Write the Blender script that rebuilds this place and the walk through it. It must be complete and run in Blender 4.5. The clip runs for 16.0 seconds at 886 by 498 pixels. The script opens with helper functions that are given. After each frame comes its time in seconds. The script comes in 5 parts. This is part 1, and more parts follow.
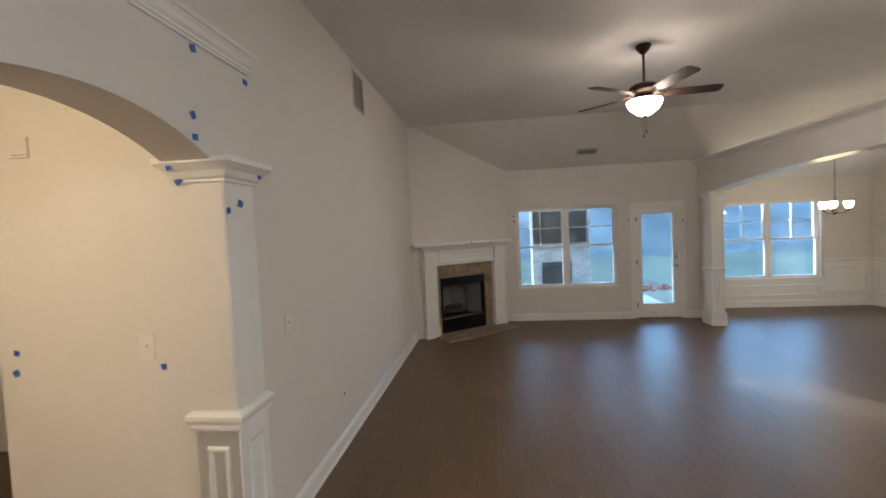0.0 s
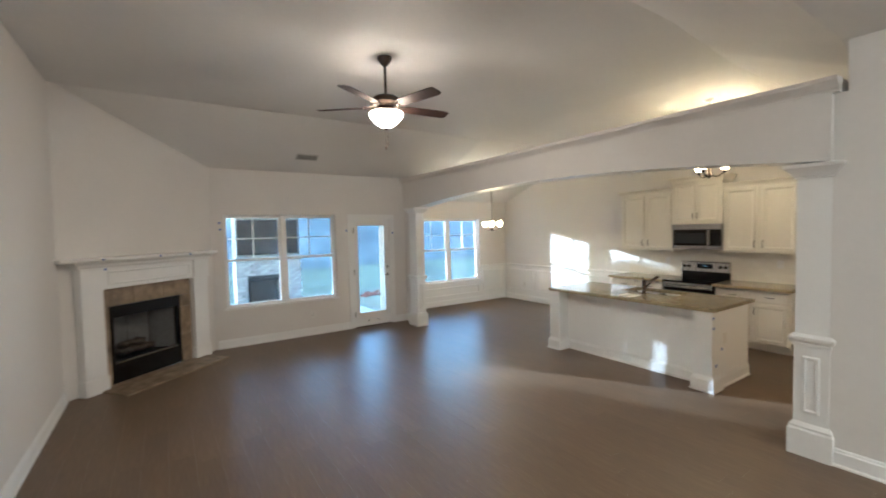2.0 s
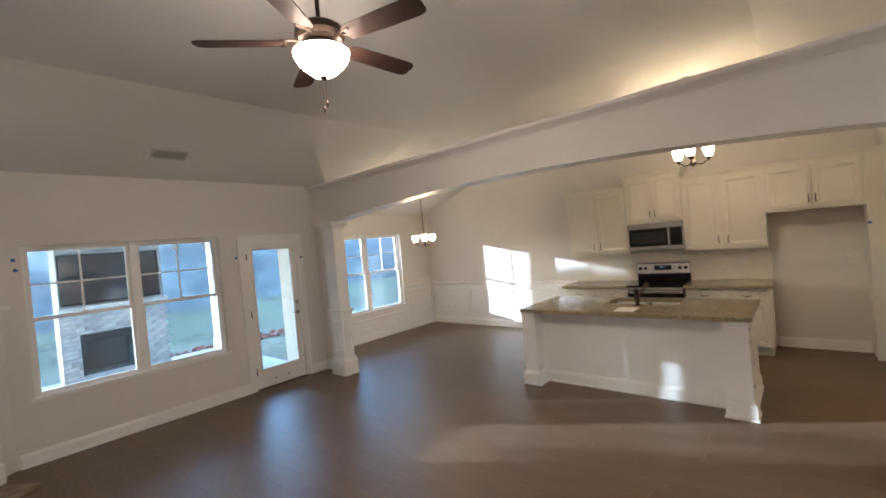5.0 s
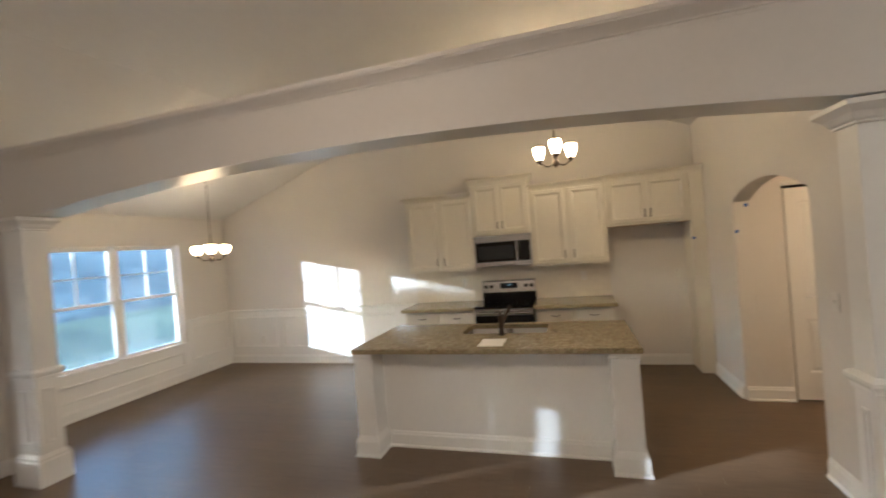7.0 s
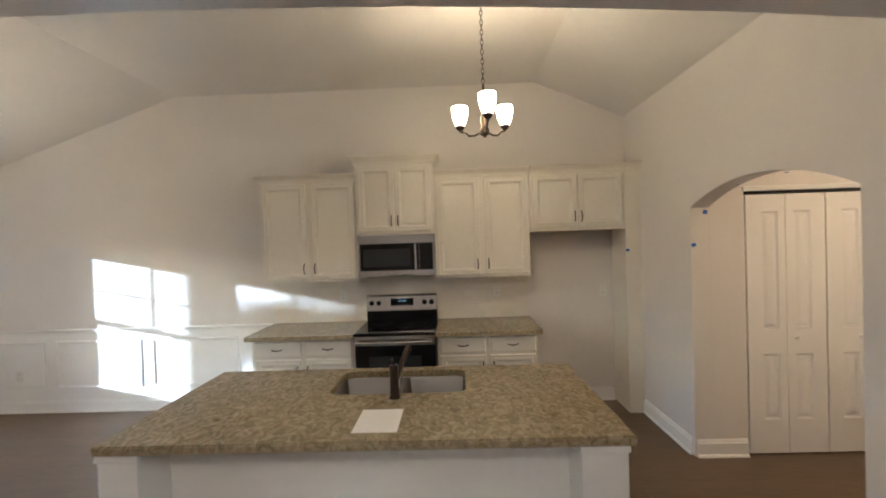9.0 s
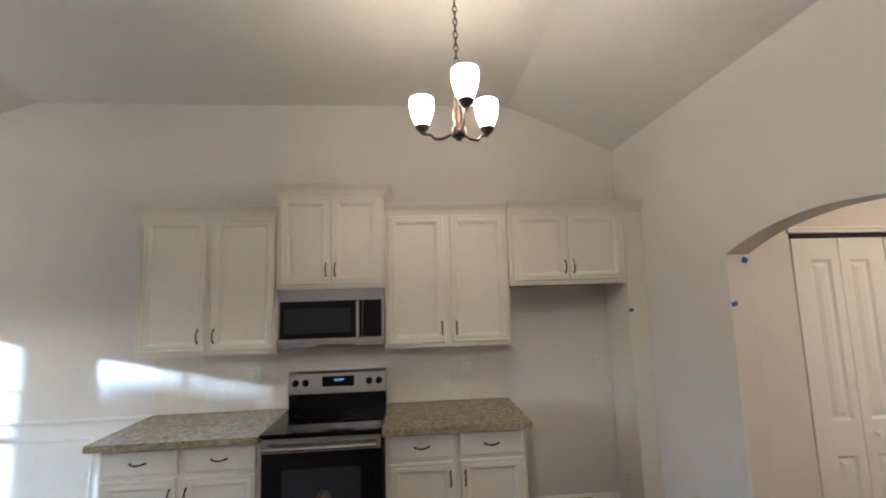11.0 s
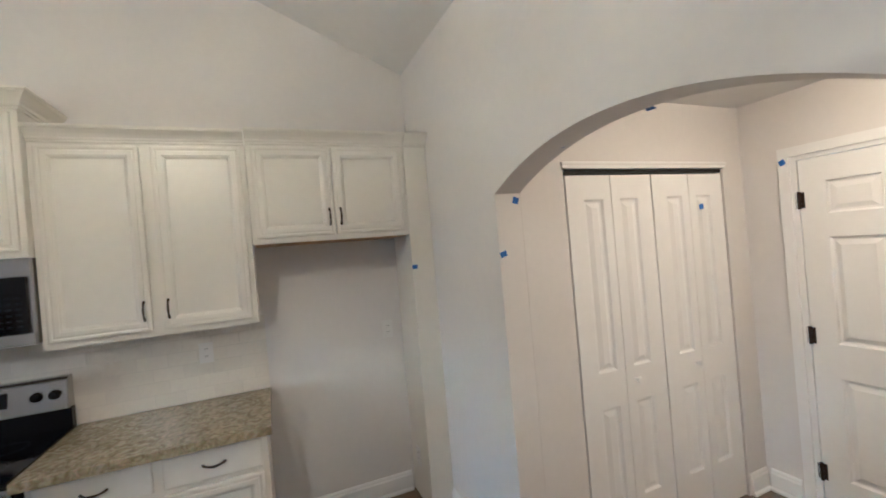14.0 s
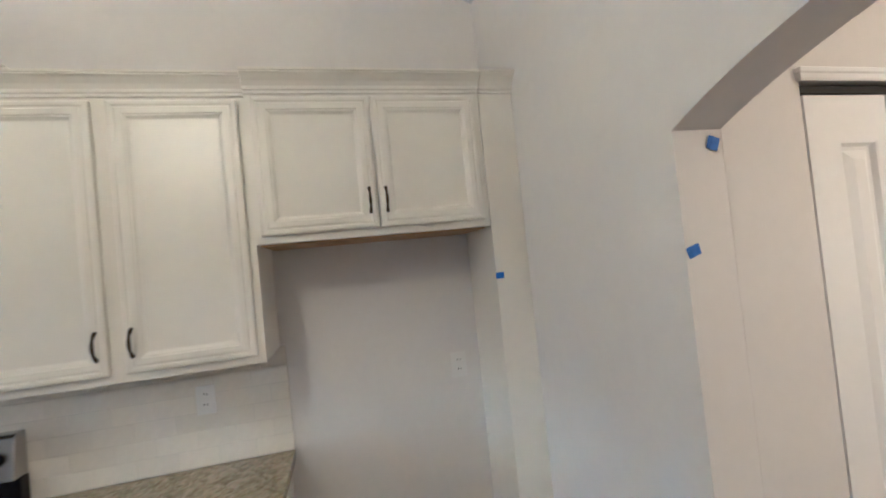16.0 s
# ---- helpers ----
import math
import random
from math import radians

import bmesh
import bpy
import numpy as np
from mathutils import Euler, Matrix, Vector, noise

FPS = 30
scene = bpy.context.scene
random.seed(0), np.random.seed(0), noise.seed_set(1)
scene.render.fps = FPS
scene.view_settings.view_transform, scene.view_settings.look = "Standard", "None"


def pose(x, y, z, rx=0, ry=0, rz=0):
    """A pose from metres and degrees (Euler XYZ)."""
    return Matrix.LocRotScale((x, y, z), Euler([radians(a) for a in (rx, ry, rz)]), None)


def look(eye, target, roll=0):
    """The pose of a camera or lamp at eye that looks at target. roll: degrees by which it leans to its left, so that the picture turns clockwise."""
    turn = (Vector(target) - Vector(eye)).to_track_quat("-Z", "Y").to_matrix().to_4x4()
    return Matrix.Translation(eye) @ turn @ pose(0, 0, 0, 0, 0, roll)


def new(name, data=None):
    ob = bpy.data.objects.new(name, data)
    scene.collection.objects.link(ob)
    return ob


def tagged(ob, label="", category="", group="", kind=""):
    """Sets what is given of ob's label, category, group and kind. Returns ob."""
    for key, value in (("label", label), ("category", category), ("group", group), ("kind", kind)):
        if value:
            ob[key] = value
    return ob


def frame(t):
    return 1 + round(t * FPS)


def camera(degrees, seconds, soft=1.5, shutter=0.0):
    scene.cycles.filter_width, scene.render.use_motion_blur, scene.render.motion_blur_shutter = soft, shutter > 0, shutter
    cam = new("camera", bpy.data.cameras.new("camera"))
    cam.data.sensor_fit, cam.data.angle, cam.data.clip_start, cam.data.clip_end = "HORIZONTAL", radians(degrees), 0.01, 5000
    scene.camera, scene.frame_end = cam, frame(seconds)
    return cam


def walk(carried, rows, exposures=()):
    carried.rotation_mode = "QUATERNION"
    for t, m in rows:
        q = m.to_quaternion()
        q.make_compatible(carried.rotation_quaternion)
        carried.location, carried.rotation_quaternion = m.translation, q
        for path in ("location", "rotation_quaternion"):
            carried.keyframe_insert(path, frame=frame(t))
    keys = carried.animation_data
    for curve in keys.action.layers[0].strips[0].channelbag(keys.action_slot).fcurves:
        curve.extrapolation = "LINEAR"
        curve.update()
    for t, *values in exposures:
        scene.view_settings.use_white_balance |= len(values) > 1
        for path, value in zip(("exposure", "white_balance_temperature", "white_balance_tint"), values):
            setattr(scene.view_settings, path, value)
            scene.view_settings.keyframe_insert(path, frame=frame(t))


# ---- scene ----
cam = camera(93.5, 16.0, 1.8, 0.4)
PATH = [
    (0, (0.175, 0.069, 1.787), (-0.065, 2.053, 1.7), -2.6),
    (0.5, (-0.042, 0.162, 1.801), (-0.028, 2.16, 1.703), -2.0),
    (1, (-0.198, 0.287, 1.797), (0.201, 2.243, 1.678), -1.6),
    (1.5, (-0.157, 0.516, 1.8), (0.628, 2.353, 1.691), -1.1),
    (2, (-0.168, 0.691, 1.809), (0.945, 2.35, 1.719), -1.3),
    (2.5, (-0.268, 0.909, 1.788), (1.061, 2.402, 1.714), -1.8),
    (3, (-0.251, 1.132, 1.788), (1.18, 2.527, 1.723), -3.0),
    (3.5, (-0.105, 1.381, 1.789), (1.351, 2.751, 1.76), -4.0),
    (4, (-0.052, 1.707, 1.765), (1.43, 3.05, 1.766), -4.6),
    (4.2, (-0.026, 1.843, 1.801), (1.466, 3.175, 1.791), -4.8),
    (6.3, (0.965, 2.993, 1.755), (2.609, 4.131, 1.767), -6.1),
    (6.5, (1.096, 3.059, 1.752), (2.815, 4.082, 1.747), -5.7),
    (7, (1.478, 3.158, 1.718), (3.392, 3.737, 1.709), -4.6),
    (7.5, (1.831, 3.293, 1.712), (3.827, 3.403, 1.691), -2.8),
    (8, (2.207, 3.289, 1.706), (4.207, 3.272, 1.681), -1.7),
    (8.5, (2.547, 3.369, 1.716), (4.546, 3.391, 1.658), -1.7),
    (8.7, (2.694, 3.408, 1.725), (4.693, 3.454, 1.667), -1.9),
    (10.8, (3.878, 3.506, 1.721), (5.859, 3.358, 1.95), -1.8),
    (11, (3.912, 3.448, 1.721), (5.891, 3.28, 1.956), -1.7),
    (11.5, (4.001, 3.292, 1.731), (5.974, 3.053, 1.956), -1.9),
    (12, (4.053, 3.166, 1.727), (6.015, 2.823, 1.905), -2.0),
    (12.5, (4.188, 3.147, 1.708), (6.129, 2.692, 1.867), -2.4),
    (13, (4.321, 3.084, 1.722), (6.222, 2.474, 1.849), -3.2),
    (13.5, (4.404, 2.909, 1.693), (6.264, 2.18, 1.771), -4.1),
    (14, (4.47, 2.618, 1.691), (6.313, 1.842, 1.689), -4.9),
    (14.5, (4.602, 2.546, 1.654), (6.472, 1.836, 1.628), -5.4),
    (15, (4.9, 2.545, 1.685), (6.803, 1.93, 1.668), -5.3),
    (15.5, (5.137, 2.525, 1.67), (7.082, 2.058, 1.666), -5.4),
    (16, (5.361, 2.391, 1.679), (7.303, 1.915, 1.73), -5.8),
]
walk(cam, [(t, look(eye, target, roll)) for t, eye, target, roll in PATH], exposures=[(0, 4.51, 4850, 4), (1, 4.49, 4750, 0), (2, 4.93, 4690, 1), (3, 4.79, 4880, 5), (4, 4.68, 4920, 6), (6.5, 4.68, 5140, 5), (7.5, 4.58, 5180, 5), (8.5, 4.68, 4940, 5), (11, 4.68, 4410, 6), (12.5, 4.83, 4280, 6), (13.5, 4.98, 4150, 4), (14.5, 5.08, 4120, 3), (16, 5.15, 4080, 4)])

# ---- world, sun, exposure ----
SUN_WAY = Vector((0.87, -1.51, -0.316)).normalized()
world = bpy.data.worlds.new("world")
scene.world = world
world.use_nodes = True
wn = world.node_tree.nodes
sky = wn.new("ShaderNodeTexSky")
sky.sky_type = 'NISHITA'
sky.sun_disc = False
sky.ozone_density = 1.8
sky.sun_elevation = math.asin(-SUN_WAY.z)
sky.sun_rotation = math.atan2(-SUN_WAY.x, -SUN_WAY.y)
wn["Background"].inputs["Strength"].default_value = 0.15
world.node_tree.links.new(sky.outputs["Color"], wn["Background"].inputs["Color"])
sun = bpy.data.lights.new("sun", 'SUN')
sun.energy = 0.52
sun.angle = radians(0.6)
sun.color = (1.0, 0.96, 0.91)
sun_ob = new("sun", sun)
sun_ob.matrix_world = look((-8, 26, 8), Vector((-8, 26, 8)) + SUN_WAY)
# LAMP_HALL also scales the fill light added on the entry side.
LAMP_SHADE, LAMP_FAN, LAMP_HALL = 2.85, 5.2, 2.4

# ---- materials ----
def mat(name, color, rough=0.5, metal=0.0, grain=0.0, grain_scale=40.0, bump=0.0, bump_scale=200.0, spec=0.5,
        stain=0.0, stain_scale=1.2, coat=0.0, island=0.0, stretch=(1, 1, 1)):
    """Principled surface with grain at a fine and stains at a broad scale, and fine relief."""
    m = bpy.data.materials.new(name)
    m.use_nodes = True
    nt = m.node_tree
    n, l = nt.nodes, nt.links
    p = n["Principled BSDF"]
    p.inputs["Roughness"].default_value = rough
    p.inputs["Metallic"].default_value = metal
    p.inputs["Specular IOR Level"].default_value = spec
    p.inputs["Coat Weight"].default_value = coat
    co = n.new("ShaderNodeTexCoord")
    mp = n.new("ShaderNodeMapping")
    mp.inputs["Scale"].default_value = stretch
    l.new(co.outputs["Object"], mp.inputs["Vector"])
    col = None
    rgb = n.new("ShaderNodeRGB")
    rgb.outputs[0].default_value = (*color, 1)
    col = rgb.outputs[0]

    def vary(col, amount, scale, detail):
        t = n.new("ShaderNodeTexNoise")
        t.inputs["Scale"].default_value = scale
        t.inputs["Detail"].default_value = detail
        l.new(mp.outputs[0], t.inputs["Vector"])
        r = n.new("ShaderNodeMapRange")
        r.inputs["From Min"].default_value, r.inputs["From Max"].default_value = 0.3, 0.7
        r.inputs["To Min"].default_value, r.inputs["To Max"].default_value = 1 - amount, 1 + amount
        l.new(t.outputs["Fac"], r.inputs["Value"])
        x = n.new("ShaderNodeVectorMath")
        x.operation = 'SCALE'
        l.new(col, x.inputs[0])
        l.new(r.outputs[0], x.inputs["Scale"])
        return x.outputs[0], t
    if grain:
        col, _ = vary(col, grain, grain_scale, 5)
    if stain:
        col, t = vary(col, stain, stain_scale, 3)
        rr = n.new("ShaderNodeMapRange")
        rr.inputs["To Min"].default_value, rr.inputs["To Max"].default_value = rough - 0.04, rough + 0.05
        l.new(t.outputs["Fac"], rr.inputs["Value"])
        l.new(rr.outputs[0], p.inputs["Roughness"])
    if island:
        oi = n.new("ShaderNodeObjectInfo")
        ge = n.new("ShaderNodeNewGeometry")
        ad = n.new("ShaderNodeMath")
        ad.operation = 'ADD'
        l.new(oi.outputs["Random"], ad.inputs[0])
        l.new(ge.outputs["Random Per Island"], ad.inputs[1])
        fr = n.new("ShaderNodeMath")
        fr.operation = 'FRACT'
        l.new(ad.outputs[0], fr.inputs[0])
        r = n.new("ShaderNodeMapRange")
        r.inputs["To Min"].default_value, r.inputs["To Max"].default_value = 1 - island, 1 + island
        l.new(fr.outputs[0], r.inputs["Value"])
        x = n.new("ShaderNodeVectorMath")
        x.operation = 'SCALE'
        l.new(col, x.inputs[0])
        l.new(r.outputs[0], x.inputs["Scale"])
        col = x.outputs[0]
    l.new(col, p.inputs["Base Color"])
    if bump:
        t = n.new("ShaderNodeTexNoise")
        t.inputs["Scale"].default_value = bump_scale
        t.inputs["Detail"].default_value = 4
        l.new(mp.outputs[0], t.inputs["Vector"])
        b = n.new("ShaderNodeBump")
        b.inputs["Strength"].default_value = bump
        b.inputs["Distance"].default_value = 0.002
        l.new(t.outputs["Fac"], b.inputs["Height"])
        l.new(b.outputs[0], p.inputs["Normal"])
    return m


def glow(name, color, strength, white=0.8):
    m = mat(name, (white, white, white), 0.3)
    p = m.node_tree.nodes["Principled BSDF"]
    p.inputs["Emission Color"].default_value = (*color, 1)
    p.inputs["Emission Strength"].default_value = strength
    return m


def pane_glass(name):
    m = bpy.data.materials.new(name)
    m.use_nodes = True
    n, l = m.node_tree.nodes, m.node_tree.links
    n.remove(n["Principled BSDF"])
    tr, gl, mx, fr = (n.new("ShaderNodeBsdfTransparent"), n.new("ShaderNodeBsdfGlossy"), n.new("ShaderNodeMixShader"), n.new("ShaderNodeFresnel"))
    tr.inputs["Color"].default_value = (0.96, 0.965, 0.965, 1)
    gl.inputs["Roughness"].default_value = 0.02
    fr.inputs["IOR"].default_value = 1.45
    l.new(fr.outputs[0], mx.inputs["Fac"])
    l.new(tr.outputs[0], mx.inputs[1])
    l.new(gl.outputs[0], mx.inputs[2])
    l.new(mx.outputs[0], n["Material Output"].inputs["Surface"])
    return m


def granite_mat():
    m = mat("granite", (0.3, 0.26, 0.19), 0.16, spec=0.5)
    n, l = m.node_tree.nodes, m.node_tree.links
    p = n["Principled BSDF"]
    co = n.new("ShaderNodeTexCoord")
    big, fine = n.new("ShaderNodeTexNoise"), n.new("ShaderNodeTexVoronoi")
    big.inputs["Scale"].default_value, big.inputs["Detail"].default_value = 17, 9
    big.inputs["Distortion"].default_value = 2.2
    fine.inputs["Scale"].default_value = 120
    ra = n.new("ShaderNodeValToRGB")
    e = ra.color_ramp.elements
    e[0].position, e[0].color = 0.28, (0.18, 0.143, 0.086, 1)
    e[1].position, e[1].color = 0.76, (0.46, 0.40, 0.28, 1)
    for pos, c in ((0.39, (0.25, 0.205, 0.122, 1)), (0.5, (0.315, 0.262, 0.16, 1)), (0.6, (0.385, 0.33, 0.215, 1))):
        k = e.new(pos)
        k.color = c
    l.new(co.outputs["Object"], big.inputs["Vector"])
    l.new(co.outputs["Object"], fine.inputs["Vector"])
    l.new(big.outputs["Fac"], ra.inputs["Fac"])
    mx = n.new("ShaderNodeMix")
    mx.data_type = 'RGBA'
    mx.blend_type = 'MULTIPLY'
    mx.inputs["Factor"].default_value = 0.13
    l.new(ra.outputs[0], mx.inputs[6])
    l.new(fine.outputs["Color"], mx.inputs[7])
    l.new(mx.outputs[2], p.inputs["Base Color"])
    return m


def floor_mat():
    """Dark brown vinyl planks: long streaks of grain, a tone per plank."""
    m = mat("floor_planks", (0.142, 0.099, 0.062), 0.41, grain=0.13, grain_scale=9, stretch=(7, 0.6, 1), bump=0.07, bump_scale=30, island=0.04, spec=0.3, stain=0.1, stain_scale=0.5)
    return m


M_WALL = mat("wall_paint", (0.70, 0.675, 0.645), 0.62, grain=0.012, grain_scale=25, bump=0.16, bump_scale=240, stain=0.02)
M_CEIL = mat("ceiling_paint", (0.70, 0.69, 0.67), 0.75, grain=0.012, grain_scale=18, bump=0.25, bump_scale=150, stain=0.025)
M_TRIM = mat("white_trim", (0.80, 0.795, 0.78), 0.34, grain=0.01, grain_scale=30, bump=0.04, bump_scale=90, stain=0.015)
M_CAB = mat("cabinet_paint", (0.755, 0.725, 0.65), 0.345, grain=0.012, grain_scale=20, bump=0.04, bump_scale=120, stain=0.02)
M_FLOOR = floor_mat()
M_GRANITE = granite_mat()
M_STEEL = mat("stainless_steel", (0.50, 0.49, 0.475), 0.27, 1.0, grain=0.05, grain_scale=60, stretch=(1, 1, 30))
M_BLACK = mat("black_enamel", (0.006, 0.006, 0.007), 0.2, grain=0.1, spec=0.25)
M_VENT = mat("grey_vent_enamel", (0.55, 0.54, 0.52), 0.5, grain=0.03)
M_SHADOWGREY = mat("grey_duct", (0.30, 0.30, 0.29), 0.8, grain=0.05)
M_BGLASS = mat("black_glass", (0.004, 0.004, 0.005), 0.06, spec=0.28)
M_OVENW = mat("oven_window", (0.024, 0.027, 0.031), 0.08, spec=0.4)
M_BRONZE = mat("oil_rubbed_bronze", (0.045, 0.031, 0.023), 0.42, 0.8, grain=0.2, grain_scale=60)
M_BLADE = mat("dark_walnut_blade", (0.03, 0.015, 0.011), 0.6, spec=0.2, grain=0.35, grain_scale=12, stretch=(0.6, 8, 1))
M_FBLACK = mat("firebox_black", (0.012, 0.012, 0.013), 0.55, grain=0.25, grain_scale=30)
M_REFR = mat("refractory_panel", (0.15, 0.15, 0.148), 0.85, grain=0.1, grain_scale=25, bump=0.5, bump_scale=60)
M_LOG = mat("charred_log", (0.05, 0.04, 0.03), 0.9, grain=0.4, grain_scale=14, bump=0.7, bump_scale=40)
M_STONE = mat("tan_stone_tile", (0.27, 0.205, 0.135), 0.45, grain=0.32, grain_scale=9, bump=0.2, bump_scale=50, stain=0.32, stain_scale=3.5, island=0.12)
M_TILE = mat("cream_wall_tile", (0.74, 0.70, 0.62), 0.14, grain=0.02, island=0.035)
M_GROUT = mat("grout", (0.62, 0.59, 0.52), 0.85, grain=0.06, grain_scale=80)
M_GLASS = pane_glass("window_glass")
M_SHADE = glow("lit_frosted_glass", (1.0, 0.64, 0.30), LAMP_SHADE)
M_BOWL = glow("lit_alabaster_bowl", (1.0, 0.68, 0.42), LAMP_FAN)
M_HALLGLOW = glow("lit_hall_diffuser", (1.0, 0.60, 0.28), LAMP_HALL)
M_WARMGLOW = glow("lit_warm_diffuser", (1.0, 0.62, 0.28), LAMP_HALL * 2.2)
# Fill glow with no known fixture behind it; brightens the entry side.
M_ENTRYFILL = glow("lit_entry_fill", (1.0, 0.80, 0.58), LAMP_HALL * 6.2)
M_DIGIT = glow("clock_digits", (0.6, 0.92, 1.0), 0.06, 0.1)
M_FAINT = mat("faint_print", (0.008, 0.008, 0.009), 0.5, spec=0.2)
M_PLASTIC = mat("white_plastic", (0.73, 0.715, 0.685), 0.35, grain=0.01)
M_HOLE = mat("dark_slot", (0.02, 0.02, 0.02), 0.8)
M_TAPE = mat("blue_masking_tape", (0.03, 0.13, 0.48), 0.6, grain=0.12, grain_scale=60)
M_PAPER = mat("white_paper", (0.82, 0.81, 0.78), 0.7, grain=0.015)
M_PRINT = mat("grey_print", (0.12, 0.12, 0.12), 0.7)
M_SINK = mat("sink_steel", (0.22, 0.205, 0.185), 0.38, 1.0, grain=0.06, grain_scale=50)
M_WOODEDGE = mat("raw_plywood", (0.42, 0.26, 0.13), 0.6, grain=0.2, grain_scale=20)
M_BRICK = mat("whitewashed_brick", (0.33, 0.315, 0.30), 0.85, grain=0.3, grain_scale=9, bump=0.5, bump_scale=50, island=0.28)
M_MORTAR = mat("mortar", (0.30, 0.29, 0.275), 0.9, grain=0.1, grain_scale=60)
M_SCREEN = mat("switched_off_screen", (0.012, 0.014, 0.018), 0.12)
M_GRASS = mat("dormant_lawn", (0.085, 0.078, 0.04), 0.95, grain=0.4, grain_scale=7, bump=0.9, bump_scale=60, stain=0.4, stain_scale=0.35)
M_SLOPE = mat("grey_hillside", (0.062, 0.058, 0.047), 0.95, grain=0.45, grain_scale=2.2, bump=0.9, bump_scale=30, stain=0.45, stain_scale=0.4, stretch=(0.8, 1, 1.4))
M_CONC = mat("porch_concrete", (0.33, 0.32, 0.30), 0.85, grain=0.12, grain_scale=20, stain=0.12)
M_MULCH = mat("red_mulch", (0.20, 0.075, 0.045), 0.95, grain=0.5, grain_scale=30, bump=1.0, bump_scale=40)
M_BARK = mat("bark", (0.10, 0.075, 0.055), 0.95, grain=0.3, grain_scale=15, bump=0.8)
M_LEAF = mat("leaves", (0.07, 0.10, 0.03), 0.7, grain=0.3, grain_scale=3, island=0.4)
M_SIDING = mat("tan_siding", (0.5, 0.45, 0.37), 0.7, grain=0.05)


# ---- mesh helpers ----
def bx(bm, a, b):
    """A box between two corners."""
    (x0, y0, z0), (x1, y1, z1) = [min(p, q) for p, q in zip(a, b)], [max(p, q) for p, q in zip(a, b)]
    v = [bm.verts.new(c) for c in ((x0, y0, z0), (x1, y0, z0), (x1, y1, z0), (x0, y1, z0), (x0, y0, z1), (x1, y0, z1), (x1, y1, z1), (x0, y1, z1))]
    for f in ((0, 3, 2, 1), (4, 5, 6, 7), (0, 1, 5, 4), (1, 2, 6, 5), (2, 3, 7, 6), (3, 0, 4, 7)):
        bm.faces.new([v[i] for i in f])
    return bm


def boxes(*pairs, bevel=0.0):
    bm = bmesh.new()
    for a, b in pairs:
        bx(bm, a, b)
    return soften(bm, bevel)


def soften(bm, w, seg=1):
    if w:
        sharp = [e for e in bm.edges if len(e.link_faces) == 2 and e.calc_face_angle(0) > 0.6]
        bmesh.ops.bevel(bm, geom=sharp, offset=w, segments=seg, affect='EDGES', profile=0.6)
    return bm


def prism(bm, pts, a, b, place):
    """An outline pushed from a to b; place(u, v, w) gives the corner."""
    lo, hi = [bm.verts.new(place(u, v, a)) for u, v in pts], [bm.verts.new(place(u, v, b)) for u, v in pts]
    bm.faces.new(lo)
    bm.faces.new(hi[::-1])
    for i in range(len(pts)):
        j = (i + 1) % len(pts)
        bm.faces.new((lo[j], lo[i], hi[i], hi[j]))
    bmesh.ops.recalc_face_normals(bm, faces=bm.faces)
    return bm


def rings(bm, loops, cap=(True, True), closed=True):
    """Skin over loops of corners."""
    rows = [[bm.verts.new(c) for c in loop] for loop in loops]
    for r, s in zip(rows, rows[1:]):
        n = len(r)
        for i in range(n if closed else n - 1):
            j = (i + 1) % n
            bm.faces.new((r[i], r[j], s[j], s[i]))
    if cap[0]:
        bm.faces.new(rows[0][::-1])
    if cap[1]:
        bm.faces.new(rows[-1])
    bmesh.ops.recalc_face_normals(bm, faces=bm.faces)
    return bm


def moulded(bm, x0, y0, x1, y1, profile, sides=(1, 1, 1, 1)):
    """A block whose outline steps out by (offset, z) rows; sides scale the offset at -x, -y, +x, +y."""
    a, b, c, d = sides
    return rings(bm, [[(x0 - o * a, y0 - o * b, z), (x1 + o * c, y0 - o * b, z), (x1 + o * c, y1 + o * d, z), (x0 - o * a, y1 + o * d, z)] for o, z in profile])


def panel(bm, o, u, v, n, w, h, profile, cap=True):
    """Rectangular rings on a plane: (inset, height) rows from the rim inward."""
    o, u, v, n = Vector(o), Vector(u), Vector(v), Vector(n)
    loops = []
    for i, t in profile:
        loops.append([o + u * p + v * q + n * t for p, q in ((i, i), (w - i, i), (w - i, h - i), (i, h - i))])
    return rings(bm, loops, (False, cap))


def lathe(bm, profile, at=(0, 0, 0), n=24, cap=(False, False)):
    """(radius, z) rows turned about a vertical line."""
    return rings(bm, [[(at[0] + r * math.cos(6.28318 * k / n), at[1] + r * math.sin(6.28318 * k / n), at[2] + z) for k in range(n)] for r, z in profile], cap)


def tube(bm, pts, r, n=8, radii=None):
    """A round rod along points."""
    pts = [Vector(p) for p in pts]
    loops, side = [], None
    for i, p in enumerate(pts):
        d = (pts[min(i + 1, len(pts) - 1)] - pts[max(i - 1, 0)]).normalized()
        side = d.orthogonal().normalized() if side is None else (side - d * side.dot(d)).normalized()
        up = d.cross(side)
        q = radii[i] if radii else r
        loops.append([p + (side * math.cos(6.28318 * k / n) + up * math.sin(6.28318 * k / n)) * q for k in range(n)])
    return rings(bm, loops)


def mesh_object(name, bm, material, smooth=False):
    me = bpy.data.meshes.new(name)
    bm.normal_update()
    bm.to_mesh(me)
    bm.free()
    for m in (material if isinstance(material, (list, tuple)) else (material,)):
        me.materials.append(m)
    if smooth:
        for p in me.polygons:
            p.use_smooth = True
        me.set_sharp_from_angle(angle=radians(38))
    return new(name, me)


def part(name, bm, material, parent, label="", smooth=False):
    ob = mesh_object(name, bm, material, smooth)
    ob.parent = parent
    return tagged(ob, label) if label else ob


